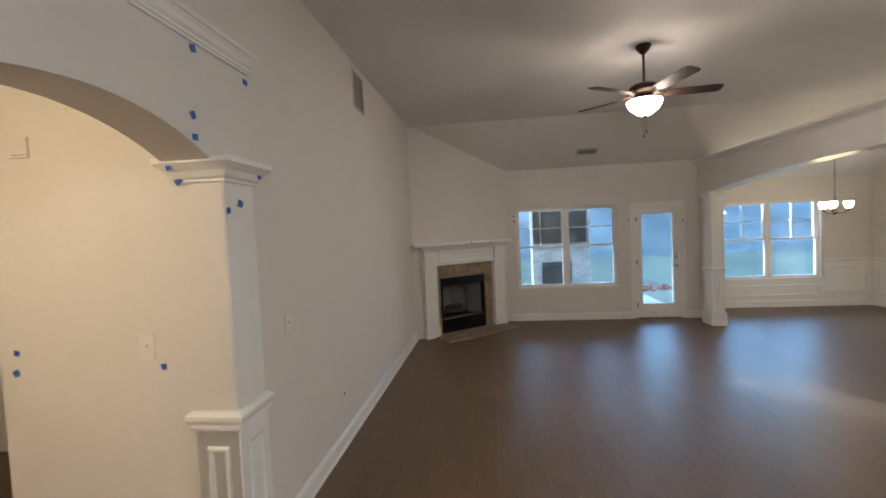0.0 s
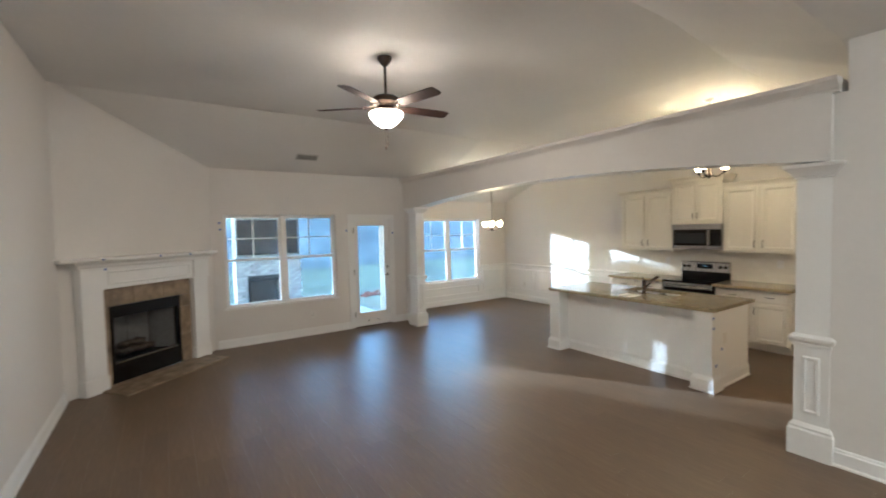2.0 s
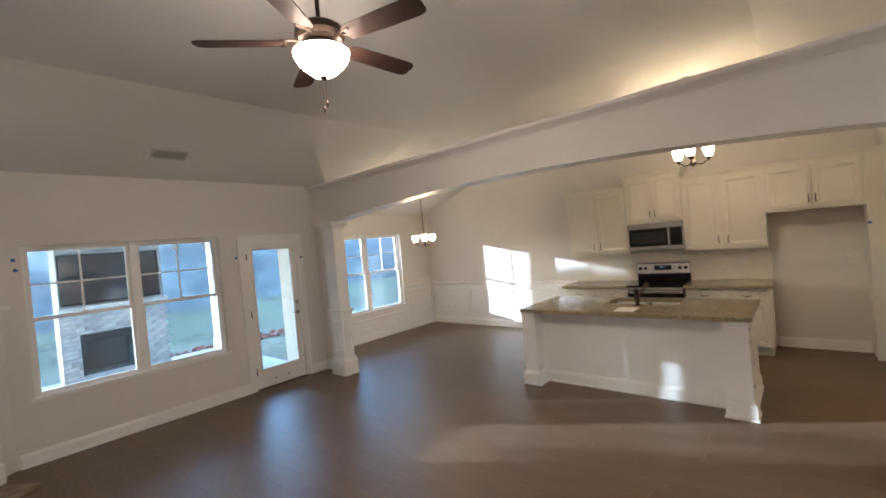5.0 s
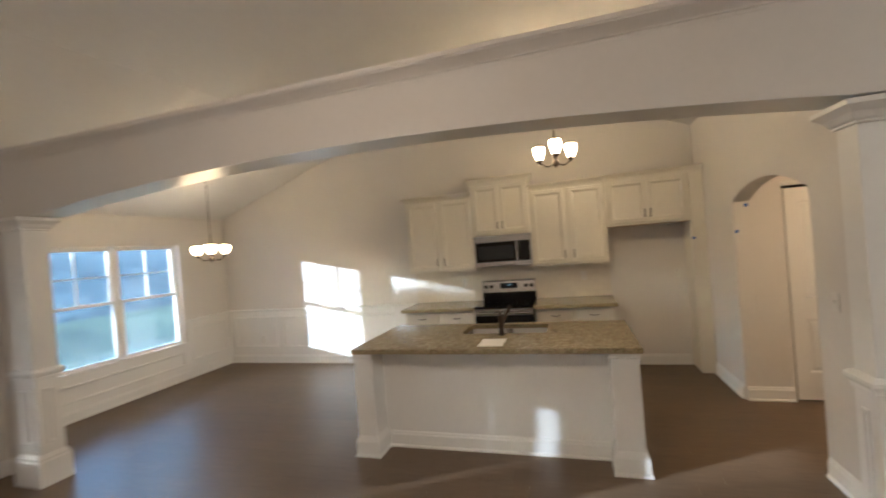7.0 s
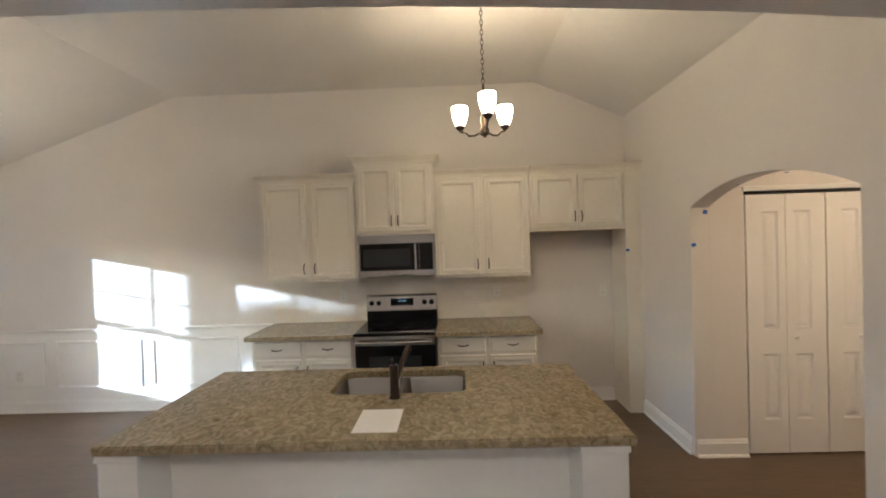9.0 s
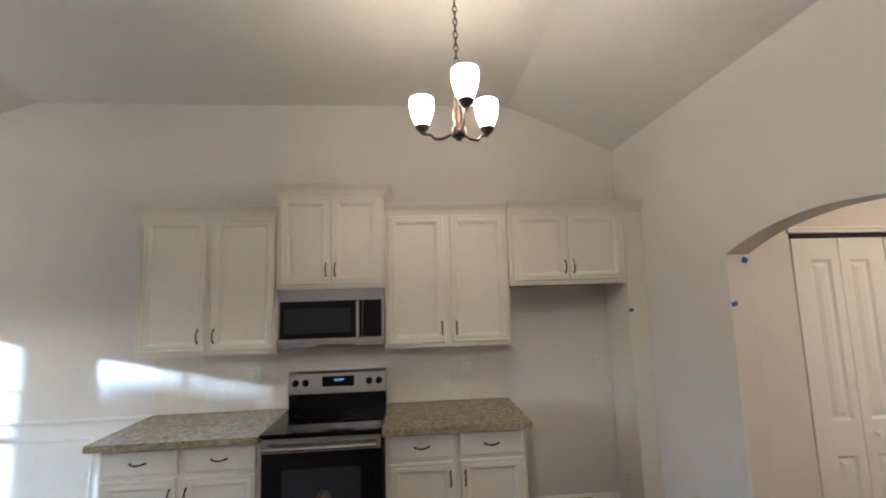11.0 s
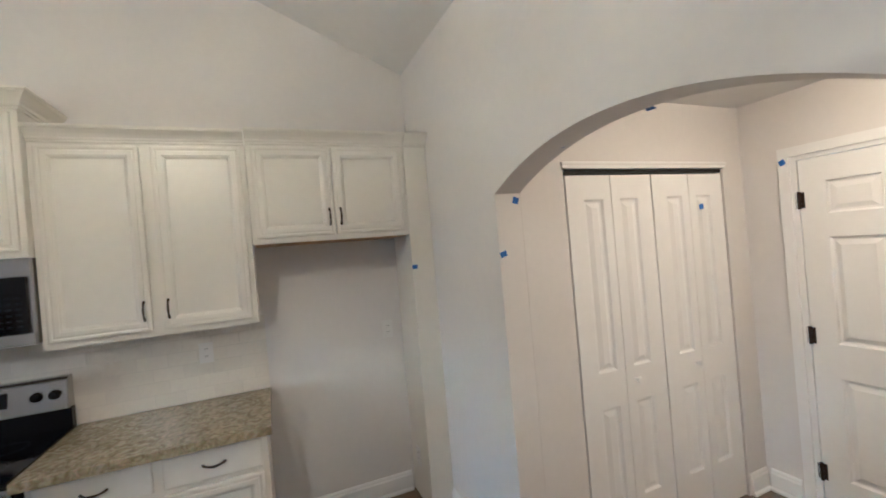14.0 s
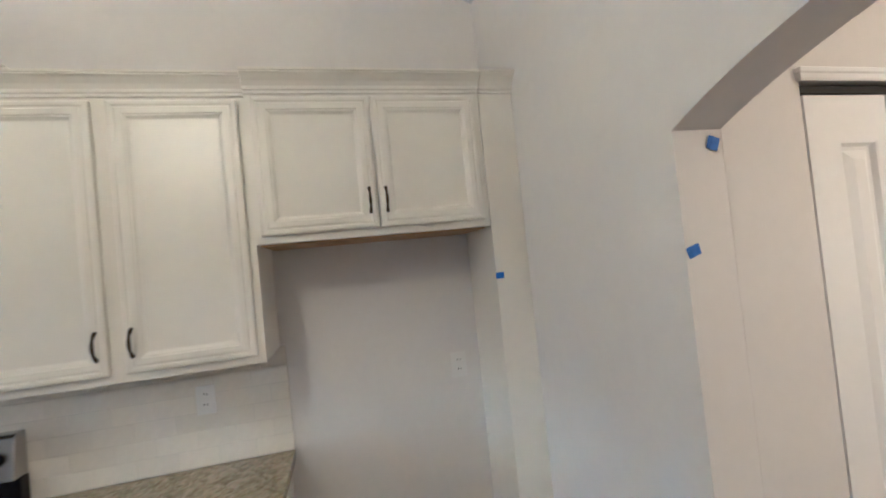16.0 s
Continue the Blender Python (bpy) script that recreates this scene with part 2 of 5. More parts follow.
def solid(name, bm, material, label, category="", kind="structure", group="", smooth=False):
    return tagged(mesh_object(name, bm, material, smooth), label, category, group, kind)


def thing(name, m, label, category, group="", kind=""):
    ob = new(name)
    ob.empty_display_size = 0.1
    ob.matrix_basis = m
    return tagged(ob, label, category, group, kind)


def arch_pts(u0, u1, z0, rise, n=28):
    """Points of a flat circular arc from (u1, z0) over the crown to (u0, z0)."""
    c, h = (u0 + u1) / 2, (u1 - u0) / 2
    r = (h * h + rise * rise) / (2 * rise)
    half = math.asin(h / r)
    return [(c + r * math.sin(half - 2 * half * k / n), z0 + rise - r + r * math.cos(half - 2 * half * k / n)) for k in range(n + 1)]


# ---- plan ----
LEFT, RIGHT, BACK, DIN, KIT = -1.14, 3.90, 8.11, 8.93, 7.36
PANTRY = 1.62          # kitchen wall with the archway
HALL_END, HALL_SIDE = 6.165, -0.2
BEAM0, BEAM1 = 3.86, 4.11
DU = Vector((1.60, 1.31, 0)).normalized()
DN = Vector((DU.y, -DU.x, 0))
DIAG = Matrix(((DU.x, DN.x, 0, LEFT), (DU.y, DN.y, 0, 6.80), (0, 0, 1, 0), (0, 0, 0, 1)))
DLEN = math.hypot(1.60, 1.31)


def ceiling_z(x, y):
    s = min(max((x - 3.4) / 1.2, 0), 1)
    flat = 3.50 - 0.12 * s
    fold, foot, low = 6.85 - 0.45 * s, BACK + (DIN - BACK) * s, 2.86 - 0.36 * s
    if y > fold:
        return flat - (flat - low) * (y - fold) / (foot - fold)
    if y < 2.55:
        low = 3.09 - 0.12 * min(max((x - 3.9) / 0.3, 0), 1)
        return flat - (flat - low) * min((2.55 - y) / 0.95, 1)
    return flat


# ---- shell ----
def build_shell():
    solid("floor_base", boxes(((-4.4, -2.6, -0.2), (7.5, 9.22, -0.012))), M_GROUT, "subfloor slab under the planks", "floor")
    # ceiling
    xs = [-1.5, 1.0, 3.4] + [3.4 + 0.06 * k for k in range(1, 21)] + [7.6]
    bm = bmesh.new()
    lo, hi, cols = [], [], []
    for x in xs:
        t = min(max((x - 3.4) / 1.2, 0), 1)
        fold, foot = 6.85 - 0.45 * t, BACK + (DIN - BACK) * t
        ys = [-2.7, 1.60, 2.55, 4.5] + [fold + (foot - fold) * k / 6 for k in range(7)] + [foot + 0.25]
        cols.append(ys)
        lo.append([bm.verts.new((x, y, ceiling_z(x, y))) for y in ys])
        hi.append([bm.verts.new((x, y, ceiling_z(x, y) + 0.15)) for y in ys])
    for i in range(len(xs) - 1):
        for j in range(len(cols[0]) - 1):
            bm.faces.new((lo[i][j], lo[i][j + 1], lo[i + 1][j + 1], lo[i + 1][j])).smooth = True
            bm.faces.new((hi[i][j], hi[i + 1][j], hi[i + 1][j + 1], hi[i][j + 1]))
        for j in (1, 2, 4):
            bm.edges.get((lo[i][j], lo[i + 1][j])).smooth = False
    solid("ceiling", bm, M_CEIL, "vaulted painted plaster ceiling with sloping sides over living room and kitchen", "ceiling")
    # left wall with its archway
    arch = arch_pts(0.62, 1.80, 2.10, 0.176)
    bm = bmesh.new()
    prism(bm, [(-2.6, 0), (0.62, 0)] + arch[::-1] + [(1.80, 0), (6.80, 0), (6.80, 3.7), (-2.6, 3.7)], LEFT - 0.10, LEFT, lambda u, v, w: (w, u, v))
    solid("wall_left", bm, M_WALL, "off-white painted living room wall with an arched opening", "wall")
    bm = bmesh.new()
    prism(bm, [(0.38, 0), (0.62, 0)] + arch[::-1] + [(1.80, 0), (2.045, 0), (2.045, 2.60), (0.38, 2.60)], LEFT, LEFT + 0.13, lambda u, v, w: (w, u, v))
    solid("wall_arch_surround", bm, M_WALL, "proud painted surround of the arched hall opening", "wall")
    # hall behind the left archway
    for side, a, b in (("pier", (-2.27, 1.83, 0), (LEFT - 0.10, 1.95, 2.9)), ("far", (-4.4, 3.2, 0), (LEFT - 0.10, 3.32, 2.9)), ("near", (-4.4, -0.32, 0), (LEFT - 0.10, -0.2, 2.9)), ("end", (-4.4, -0.2, 0), (-4.28, 3.2, 2.9))):
        solid("wall_hall_" + side, boxes((a, b)), M_WALL, "cream painted wall of the side hall", "wall")
    solid("ceiling_hall", boxes(((-4.4, -0.32, 2.74), (LEFT - 0.101, 3.32, 2.86))), M_CEIL, "flat white ceiling of the side hall", "ceiling")
    # diagonal chimney wall
    bm = bmesh.new()
    prism(bm, [(-0.1, 0), (0.485, 0), (0.485, 0.975), (1.445, 0.975), (1.445, 0), (DLEN + 0.1, 0), (DLEN + 0.1, 3.7), (-0.1, 3.7)], -0.16, 0, lambda u, v, w: (u, w, v))
    bm.transform(DIAG)
    solid("wall_chimney", bm, M_WALL, "off-white painted wall set across the corner behind the fireplace", "wall")
    # back wall
    y0, y1 = BACK, BACK + 0.16
    bm = boxes(((0.40, y0, 0), (0.63, y1, 3.2)), ((0.63, y0, 2.135), (2.455, y1, 3.2)), ((0.63, y0, 0), (2.455, y1, 0.62)), ((2.455, y0, 0), (2.74, y1, 3.2)),
               ((2.74, y0, 2.085), (3.58, y1, 3.2)), ((3.58, y0, 0), (4.26, y1, 3.2)))
    solid("wall_back", bm, M_WALL, "off-white painted wall with a double window and a glazed door", "wall")
    # dining walls
    bm = boxes(((4.11, BACK + 0.16, 0), (4.26, DIN + 0.16, 3.2)))
    solid("wall_dining_side", bm, M_WALL, "painted side wall of the dining bay", "wall")
    y0, y1 = DIN, DIN + 0.16
    bm = boxes(((4.26, y0, 0), (4.66, y1, 3.0)), ((4.66, y0, 2.08), (6.465, y1, 3.0)), ((4.66, y0, 0), (6.465, y1, 0.55)), ((6.465, y0, 0), (KIT, y1, 3.0)))
    solid("wall_dining", bm, M_WALL, "painted dining wall with a double window", "wall")
    solid("wall_kitchen", boxes(((KIT, 1.48, 0), (KIT + 0.14, DIN + 0.16, 3.6))), M_WALL, "off-white painted kitchen gable wall", "wall")
    # right living wall, with the wall over the archway to the pantry hall
    solid("wall_right", boxes(((RIGHT, -2.6, 0), (4.2, 1.64, 2.73)), ((RIGHT, -2.6, 2.73), (4.2, 1.565, 3.7))), M_WALL, "off-white painted wall end beside the wide opening", "wall")
    solid("wall_right_stub", boxes(((RIGHT, 7.74, 0), (4.11, BACK, 2.249))), M_WALL, "short painted wall between the column and the back wall", "wall")
    karch = arch_pts(4.825, HALL_END, 1.924, 0.156)
    bm = bmesh.new()
    prism(bm, [(4.2, 0), (4.825, 0)] + karch[::-1] + [(HALL_END, 0), (KIT, 0), (KIT, 3.3), (4.2, 3.3)], PANTRY - 0.14, PANTRY, lambda u, v, w: (u, w, v))
    solid("wall_pantry_arch", bm, M_WALL, "off-white painted kitchen wall with an arched opening", "wall")
    bm = bmesh.new()
    prism(bm, [(-0.32, 0), (-0.012, 0), (-0.012, 2.045), (1.215, 2.045), (1.215, 0), (1.479, 0), (1.479, 2.5), (-0.32, 2.5)], HALL_END, HALL_END + 0.12, lambda u, v, w: (w, u, v))
    solid("wall_closet", boxes(((HALL_END + 0.7, -0.32, 0), (HALL_END + 0.8, 1.479, 2.5)), ((HALL_END + 0.12, -0.32, 0), (HALL_END + 0.7, -0.2, 2.42))), M_WALL, "plain painted walls inside the closet", "wall")
    solid("wall_closet_front", bm, M_WALL, "cream painted end wall of the pantry hall around a closet", "wall")
    bm = boxes(((4.2, -0.32, 0), (5.02, -0.2, 2.5)), ((5.90, -0.32, 0), (HALL_END, -0.2, 2.5)), ((5.02, -0.32, 2.045), (5.90, -0.2, 2.5)))
    solid("wall_hall_side", bm, M_WALL, "cream painted side wall of the pantry hall with a door", "wall")
    solid("ceiling_pantry_hall", boxes(((4.2, -0.32, 2.42), (HALL_END + 0.8, 1.478, 2.54))), M_CEIL, "flat ceiling of the pantry hall", "ceiling")
    solid("wall_entry", boxes(((LEFT - 0.10, -2.6, 0), (4.2, -2.48, 3.7))), M_WALL, "plain painted wall closing the entry side", "wall")
    # beam
    b = [(4.656 + 2.808 * (1 - k / 20), 2.266 + 0.158 * (1 - (1 - k / 20) ** 2)) for k in range(41)]
    bm = bmesh.new()
    prism(bm, [(1.641, 2.25)] + b[::-1] + [(BACK, 2.25), (BACK, 2.73), (1.641, 2.73)], BEAM0, BEAM1, lambda u, v, w: (w, u, v))
    beam = solid("wall_beam", bm, M_WALL, "painted dropped beam with a gently arched underside", "beam")
    bm = bmesh.new()
    prism(bm, b[::-1] + [(u, v - 0.004) for u, v in b], BEAM0 + 0.002, BEAM1 - 0.002, lambda u, v, w: (w, u, v))
    part("soffit", bm, M_TRIM, beam, "smooth semi-gloss painted underside")
    bm = bmesh.new()
    prof = [(0.0, 2.748), (0.010, 2.749), (0.012, 2.758), (0.03, 2.774), (0.05, 2.79), (0.066, 2.80), (0.066, 2.806), (0.074, 2.808), (0.074, 2.835), (0.0, 2.836)]
    prism(bm, [(-o, z) for o, z in prof] + [(BEAM1 - BEAM0, 2.836), (BEAM1 - BEAM0, 2.731), (0.0, 2.731)], 1.60, BACK - 0.001, lambda u, v, w: (BEAM0 - 0.001 + u, w, v))
    solid("trim_beam_crown", bm, M_WALL, "painted crown moulding and ledge along the beam", "moulding")
    # crown over the left archway
    bm = bmesh.new()
    prof = [(0.0, 2.598), (0.008, 2.60), (0.008, 2.612), (0.013, 2.616), (0.013, 2.628), (0.022, 2.64), (0.03, 2.66), (0.04, 2.676), (0.046, 2.68), (0.046, 2.70)]
    moulded(bm, LEFT, 0.38, LEFT + 0.131, 2.045, [(o, z) for o, z in prof], (0, 1, 1, 1))
    solid("trim_arch_crown", bm, M_TRIM, "painted crown moulding over the arched hall opening", "moulding")


build_shell()


# ---- baseboards ----
def baseboard(bm, p, q, n, h=0.135, t=0.016):
    """Baseboard with an ogee top and shoe from p to q on a wall with normal n."""
    p, q, n = Vector((*p, 0)), Vector((*q, 0)), Vector((*n, 0))
    prof = [(0, 0), (t + 0.012, 0), (t + 0.012, 0.012), (t, 0.022), (t, h - 0.03), (t - 0.006, h - 0.02), (t - 0.006, h - 0.012), (0.004, h), (0, h)]
    rings(bm, [[o + n * a + Vector((0, 0, z)) for a, z in prof] for o in (p, q)])


def build_baseboards():
    runs = (("left", [((LEFT, 2.07), (LEFT, 6.78), (1, 0))]),
            ("back", [((0.49, BACK), (2.70, BACK), (0, -1)), ((3.62, BACK), (RIGHT, BACK), (0, -1))]),
            ("right", [((RIGHT, -2.4), (RIGHT, 1.635), (-1, 0)), ((RIGHT, 7.76), (RIGHT, BACK - 0.03), (-1, 0))]),
            ("dining", [((4.27, DIN), (KIT - 0.03, DIN), (0, -1)), ((KIT, DIN), (KIT, 5.40), (-1, 0))]),
            ("kitchen", [((KIT, 2.66), (KIT, 1.79), (-1, 0)), ((7.0, PANTRY), (HALL_END + 0.03, PANTRY), (0, 1)), ((4.81, PANTRY), (4.21, PANTRY), (0, 1))]),
            ("pantry_hall", [((HALL_END, PANTRY - 0.01), (HALL_END, 1.225), (-1, 0)), ((HALL_END, -0.03), (HALL_END, -0.19), (-1, 0)), ((HALL_END - 0.03, HALL_SIDE), (5.97, HALL_SIDE), (0, 1)), ((4.95, HALL_SIDE), (4.21, HALL_SIDE), (0, 1))]),
            ("side_hall", [((-2.26, 1.83), (LEFT - 0.18, 1.83), (0, -1))]))
    for where, rows in runs:
        bm = bmesh.new()
        for p, q, n in rows:
            baseboard(bm, p, q, n)
        solid("baseboard_" + where, bm, M_TRIM, "white painted baseboard with a moulded top", "baseboard")


build_baseboards()


# ---- columns ----
def column(y0, y1, x0, x1, faces="xyY", top=2.25, dz=0.0, name_label="square white column with a panelled pedestal and moulded capital"):
    """Panelled pedestal, rail, shaft and capital; faces says which sides carry a panel."""
    c = thing("column", pose((x0 + x1) / 2, (y0 + y1) / 2, 0), name_label, "column", "columns of the wide opening", "structure")
    w, d = (x1 - x0) / 2, (y1 - y0) / 2
    part("plinth", moulded(bmesh.new(), -w, -d, w, d, [(0.03, 0), (0.03, 0.20), (0.022, 0.215), (0.022, 0.23), (0.008, 0.25), (0, 0.26)]), M_TRIM, c)
    ped = moulded(bmesh.new(), -w, -d, w, d, [(0, 0.26), (0, 0.90 + dz)])
    part("pedestal", ped, M_TRIM, c)
    prof = [(0, 0), (0.006, 0.012), (0.018, 0.012), (0.022, 0.004), (0.03, 0.0)]
    for f in faces:
        o, u, n, wid = {"x": ((-w, d, 0), (0, -1, 0), (-1, 0, 0), 2 * d), "X": ((w, -d, 0), (0, 1, 0), (1, 0, 0), 2 * d),
                        "y": ((-w, -d, 0), (1, 0, 0), (0, -1, 0), 2 * w), "Y": ((w, d, 0), (-1, 0, 0), (0, 1, 0), 2 * w)}[f]
        o = Vector(o) + Vector(u) * 0.055 + Vector((0, 0, 0.34))
        part("panel_moulding", panel(bmesh.new(), o, u, (0, 0, 1), n, wid - 0.11, 0.46 + dz, prof, False), M_TRIM, c)
    part("rail", moulded(bmesh.new(), -w, -d, w, d, [(o, z + dz) for o, z in ((0, 0.875), (0.010, 0.878), (0.010, 0.888), (0.014, 0.892), (0.012, 0.908), (0.022, 0.914), (0.03, 0.932), (0.03, 0.95), (0.024, 0.954), (0.012, 0.965), (0, 0.968))]), M_TRIM, c)
    part("shaft", moulded(bmesh.new(), -w + 0.004, -d + 0.004, w - 0.004, d - 0.004, [(0, 0.96 + dz), (0, top - 0.115)]), M_TRIM, c)
    z = top - 0.115
    part("capital", moulded(bmesh.new(), -w, -d, w, d, [(0, z), (0.010, z + 0.003), (0.010, z + 0.014), (0.022, z + 0.024), (0.036, z + 0.05), (0.06, z + 0.074), (0.068, z + 0.082), (0.068, z + 0.106), (0.03, z + 0.112), (0, z + 0.114)]), M_TRIM, c)
    return c


column(1.632, 1.846, 3.89, 4.055, faces="xYX", dz=-0.02)
column(7.465, 7.735, 3.775, 3.955, faces="xyX")
column(1.80, 2.035, LEFT - 0.08, LEFT + 0.14, "yX", 2.165, 0.045, "white pilaster with a panelled pedestal at the hall arch")


# ---- windows and doors ----
def sash(w, h, cols, rows, parent, y, z, x):
    """One sash with its panes; muntins split it into cols x rows."""
    f = 0.034
    bm = boxes(((x, y, z), (x + f, y + 0.035, z + h)), ((x + w - f, y, z), (x + w, y + 0.035, z + h)), ((x + f, y, z), (x + w - f, y + 0.035, z + f)), ((x + f, y, z + h - f), (x + w - f, y + 0.035, z + h)), bevel=0.004)
    s = part("sash", bm, M_TRIM, parent)
    m = bmesh.new()
    for c in range(1, cols):
        u = x + f + (w - 2 * f) * c / cols
        bx(m, (u - 0.008, y + 0.010, z + f), (u + 0.008, y + 0.03, z + h - f))
    for r in range(1, rows):
        v = z + f + (h - 2 * f) * r / rows
        bx(m, (x + f, y + 0.008, v - 0.008), (x + w - f, y + 0.028, v + 0.008))
    if cols * rows > 1:
        part("muntins", m, M_TRIM, s)
    else:
        m.free()
    part("pane", boxes(((x + f - 0.004, y + 0.016, z + f - 0.004), (x + w - f + 0.004, y + 0.02, z + h - f + 0.004))), M_GLASS, s, "clear glass")


def double_window(name, x0, x1, z0, z1, y, label, mull=0.065):
    """Two double-hung units side by side in a plastered opening, with a low sill board."""
    w = thing(name, pose((x0 + x1) / 2, y, z0), label, "window", "", "structure")
    hx, h, t = (x1 - x0) / 2, z1 - z0, 0.022
    bm = boxes(((-hx, 0.06, 0), (-hx + t, 0.155, h)), ((hx - t, 0.06, 0), (hx, 0.155, h)), ((-hx + t, 0.06, h - t), (hx - t, 0.155, h)), ((-hx + t, 0.06, 0), (hx - t, 0.155, t)), ((-mull / 2, 0.055, t), (mull / 2, 0.155, h - t)), bevel=0.003)
    part("window_frame", bm, M_TRIM, w)
    part("window_sill", boxes(((-hx + 0.001, -0.0015, 0.001), (hx - 0.001, 0.0595, 0.016)), ((-hx - 0.03, -0.02, -0.018), (hx + 0.03, -0.002, 0.018)), bevel=0.003), M_TRIM, w)
    half = h * 0.51
    for a, b in ((-hx + t, -mull / 2), (mull / 2, hx - t)):
        sash(b - a, half, 1, 1, w, 0.068, t, a)
        sash(b - a, h - t - half + 0.02, 2, 2, w, 0.106, half - 0.02, a)
        part("sash_lock", boxes((((a + b) / 2 - 0.03, 0.052, half + t - 0.005), ((a + b) / 2 + 0.03, 0.07, half + t + 0.015)), bevel=0.003), M_PLASTIC, w)
        for q in (a, b - 0.022):
            part("jamb_track", boxes(((q, 0.104, half + t), (q + 0.022, 0.106, h - t))), M_PLASTIC, w)
    return w


def hinge(parent, x, y, z, ax=0):
    bm = tube(bmesh.new(), [(x, y, z - 0.05), (x, y, z + 0.05)], 0.009)
    bx(bm, (x - 0.022, y + 0.004, z - 0.045), (x + 0.022, y + 0.01, z + 0.045))
    part("hinge", bm, M_BRONZE, parent, "dark bronze hinge")


def glazed_door():
    d = thing("door_1", pose(3.16, BACK, 0), "closed white exterior door with one full-height glass pane", "door", "", "structure")
    bm = boxes(((-0.42, -0.004, 0), (-0.375, 0.15, 2.085)), ((0.375, -0.004, 0), (0.42, 0.15, 2.085)), ((-0.375, -0.004, 2.04), (0.375, 0.15, 2.085)), bevel=0.003)
    part("door_frame", bm, M_TRIM, d)
    c = 0.055
    part("casing", boxes(((-0.42 - c, -0.018, 0), (-0.42, -0.002, 2.085 + c)), ((0.42, -0.018, 0), (0.42 + c, -0.002, 2.085 + c)), ((-0.42, -0.018, 2.085), (0.42, -0.002, 2.085 + c)), bevel=0.005), M_TRIM, d)
    a, b, z0, z1 = -0.275, 0.28, 0.27, 1.93
    bm = boxes(((-0.372, 0.02, 0.012), (a, 0.065, 2.037)), ((b, 0.02, 0.012), (0.372, 0.065, 2.037)), ((a, 0.02, 0.012), (b, 0.065, z0)), ((a, 0.02, z1), (b, 0.065, 2.037)))
    s = part("door_leaf", bm, M_TRIM, d)
    part("glazing_bead", panel(bmesh.new(), (a - 0.025, 0.02, z0 - 0.025), (1, 0, 0), (0, 0, 1), (0, -1, 0), b - a + 0.05, z1 - z0 + 0.05, [(0, 0), (0.006, 0.012), (0.018, 0.014), (0.03, 0.004), (0.03, -0.01)], False), M_TRIM, s)
    part("pane", boxes(((a, 0.038, z0), (b, 0.044, z1))), M_GLASS, s, "clear glass")
    part("threshold", boxes(((-0.375, -0.03, 0.0), (0.375, 0.15, 0.012)), bevel=0.004), M_BRONZE, d, "dark metal threshold")
    for z in (0.25, 1.05, 1.84):
        hinge(d, -0.376, 0.006, z)
    bm = lathe(bmesh.new(), [(0.0, 0), (0.03, 0), (0.03, 0.008), (0.012, 0.012), (0.012, 0.045)], n=16)
    bm.transform(pose(0.325, 0.02, 0.97, 90))
    bx(bm, (0.225, -0.035, 0.962), (0.335, -0.022, 0.98))
    part("door_handle", bm, M_STEEL, d, "satin nickel lever", True)
    bm = lathe(bmesh.new(), [(0.0, 0.02), (0.024, 0.018), (0.03, 0.008), (0.03, 0)], n=16)
    bm.transform(pose(0.325, 0.02, 1.12, 90))
    part("deadbolt", bm, M_STEEL, d, "satin nickel deadbolt", True)
    for k in range(2):
        part("bumper", boxes(((-0.1 + 0.2 * k - 0.012, 0.008, 0.10), (-0.1 + 0.2 * k + 0.012, 0.02, 0.115)), bevel=0.002), M_HOLE, d)


def panelled_leaf(w, h, parent, name, x0, cols, rows, knob=None, y=0.0):
    """A moulded leaf, face towards -y; cols and rows are the spans of its raised panels."""
    bm = boxes(((x0, y + 0.016, 0.015), (x0 + w, y + 0.034, h)))
    edge = [x0] + [x0 + q for c in cols for q in c] + [x0 + w]
    for a, b in zip(edge[::2], edge[1::2]):
        bx(bm, (a, y, 0.015), (b, y + 0.016, h))
    zs = [0.015] + [q for r in rows for q in r] + [h]
    for a, b in cols:
        for lo, hi in zip(zs[::2], zs[1::2]):
            bx(bm, (x0 + a, y, lo), (x0 + b, y + 0.016, hi))
    leaf = part(name, bm, M_TRIM, parent)
    prof = [(0, 0.0155), (0.006, 0.015), (0.014, 0.003), (0.024, 0.002), (0.05, 0.013), (0.053, 0.013)]
    for a, b in cols:
        for lo, hi in rows:
            part("panel", panel(bmesh.new(), (x0 + a, y + 0.016, lo), (1, 0, 0), (0, 0, 1), (0, -1, 0), b - a, hi - lo, prof), M_TRIM, leaf)
    if knob is not None:
        bm = lathe(bmesh.new(), [(0.0, 0.04), (0.014, 0.038), (0.018, 0.028), (0.009, 0.016), (0.008, 0.0)], n=14)
        bm.transform(pose(knob, y, 0.90, 90))
        part("knob", bm, M_TRIM, leaf, "white round knob", True)
    return leaf


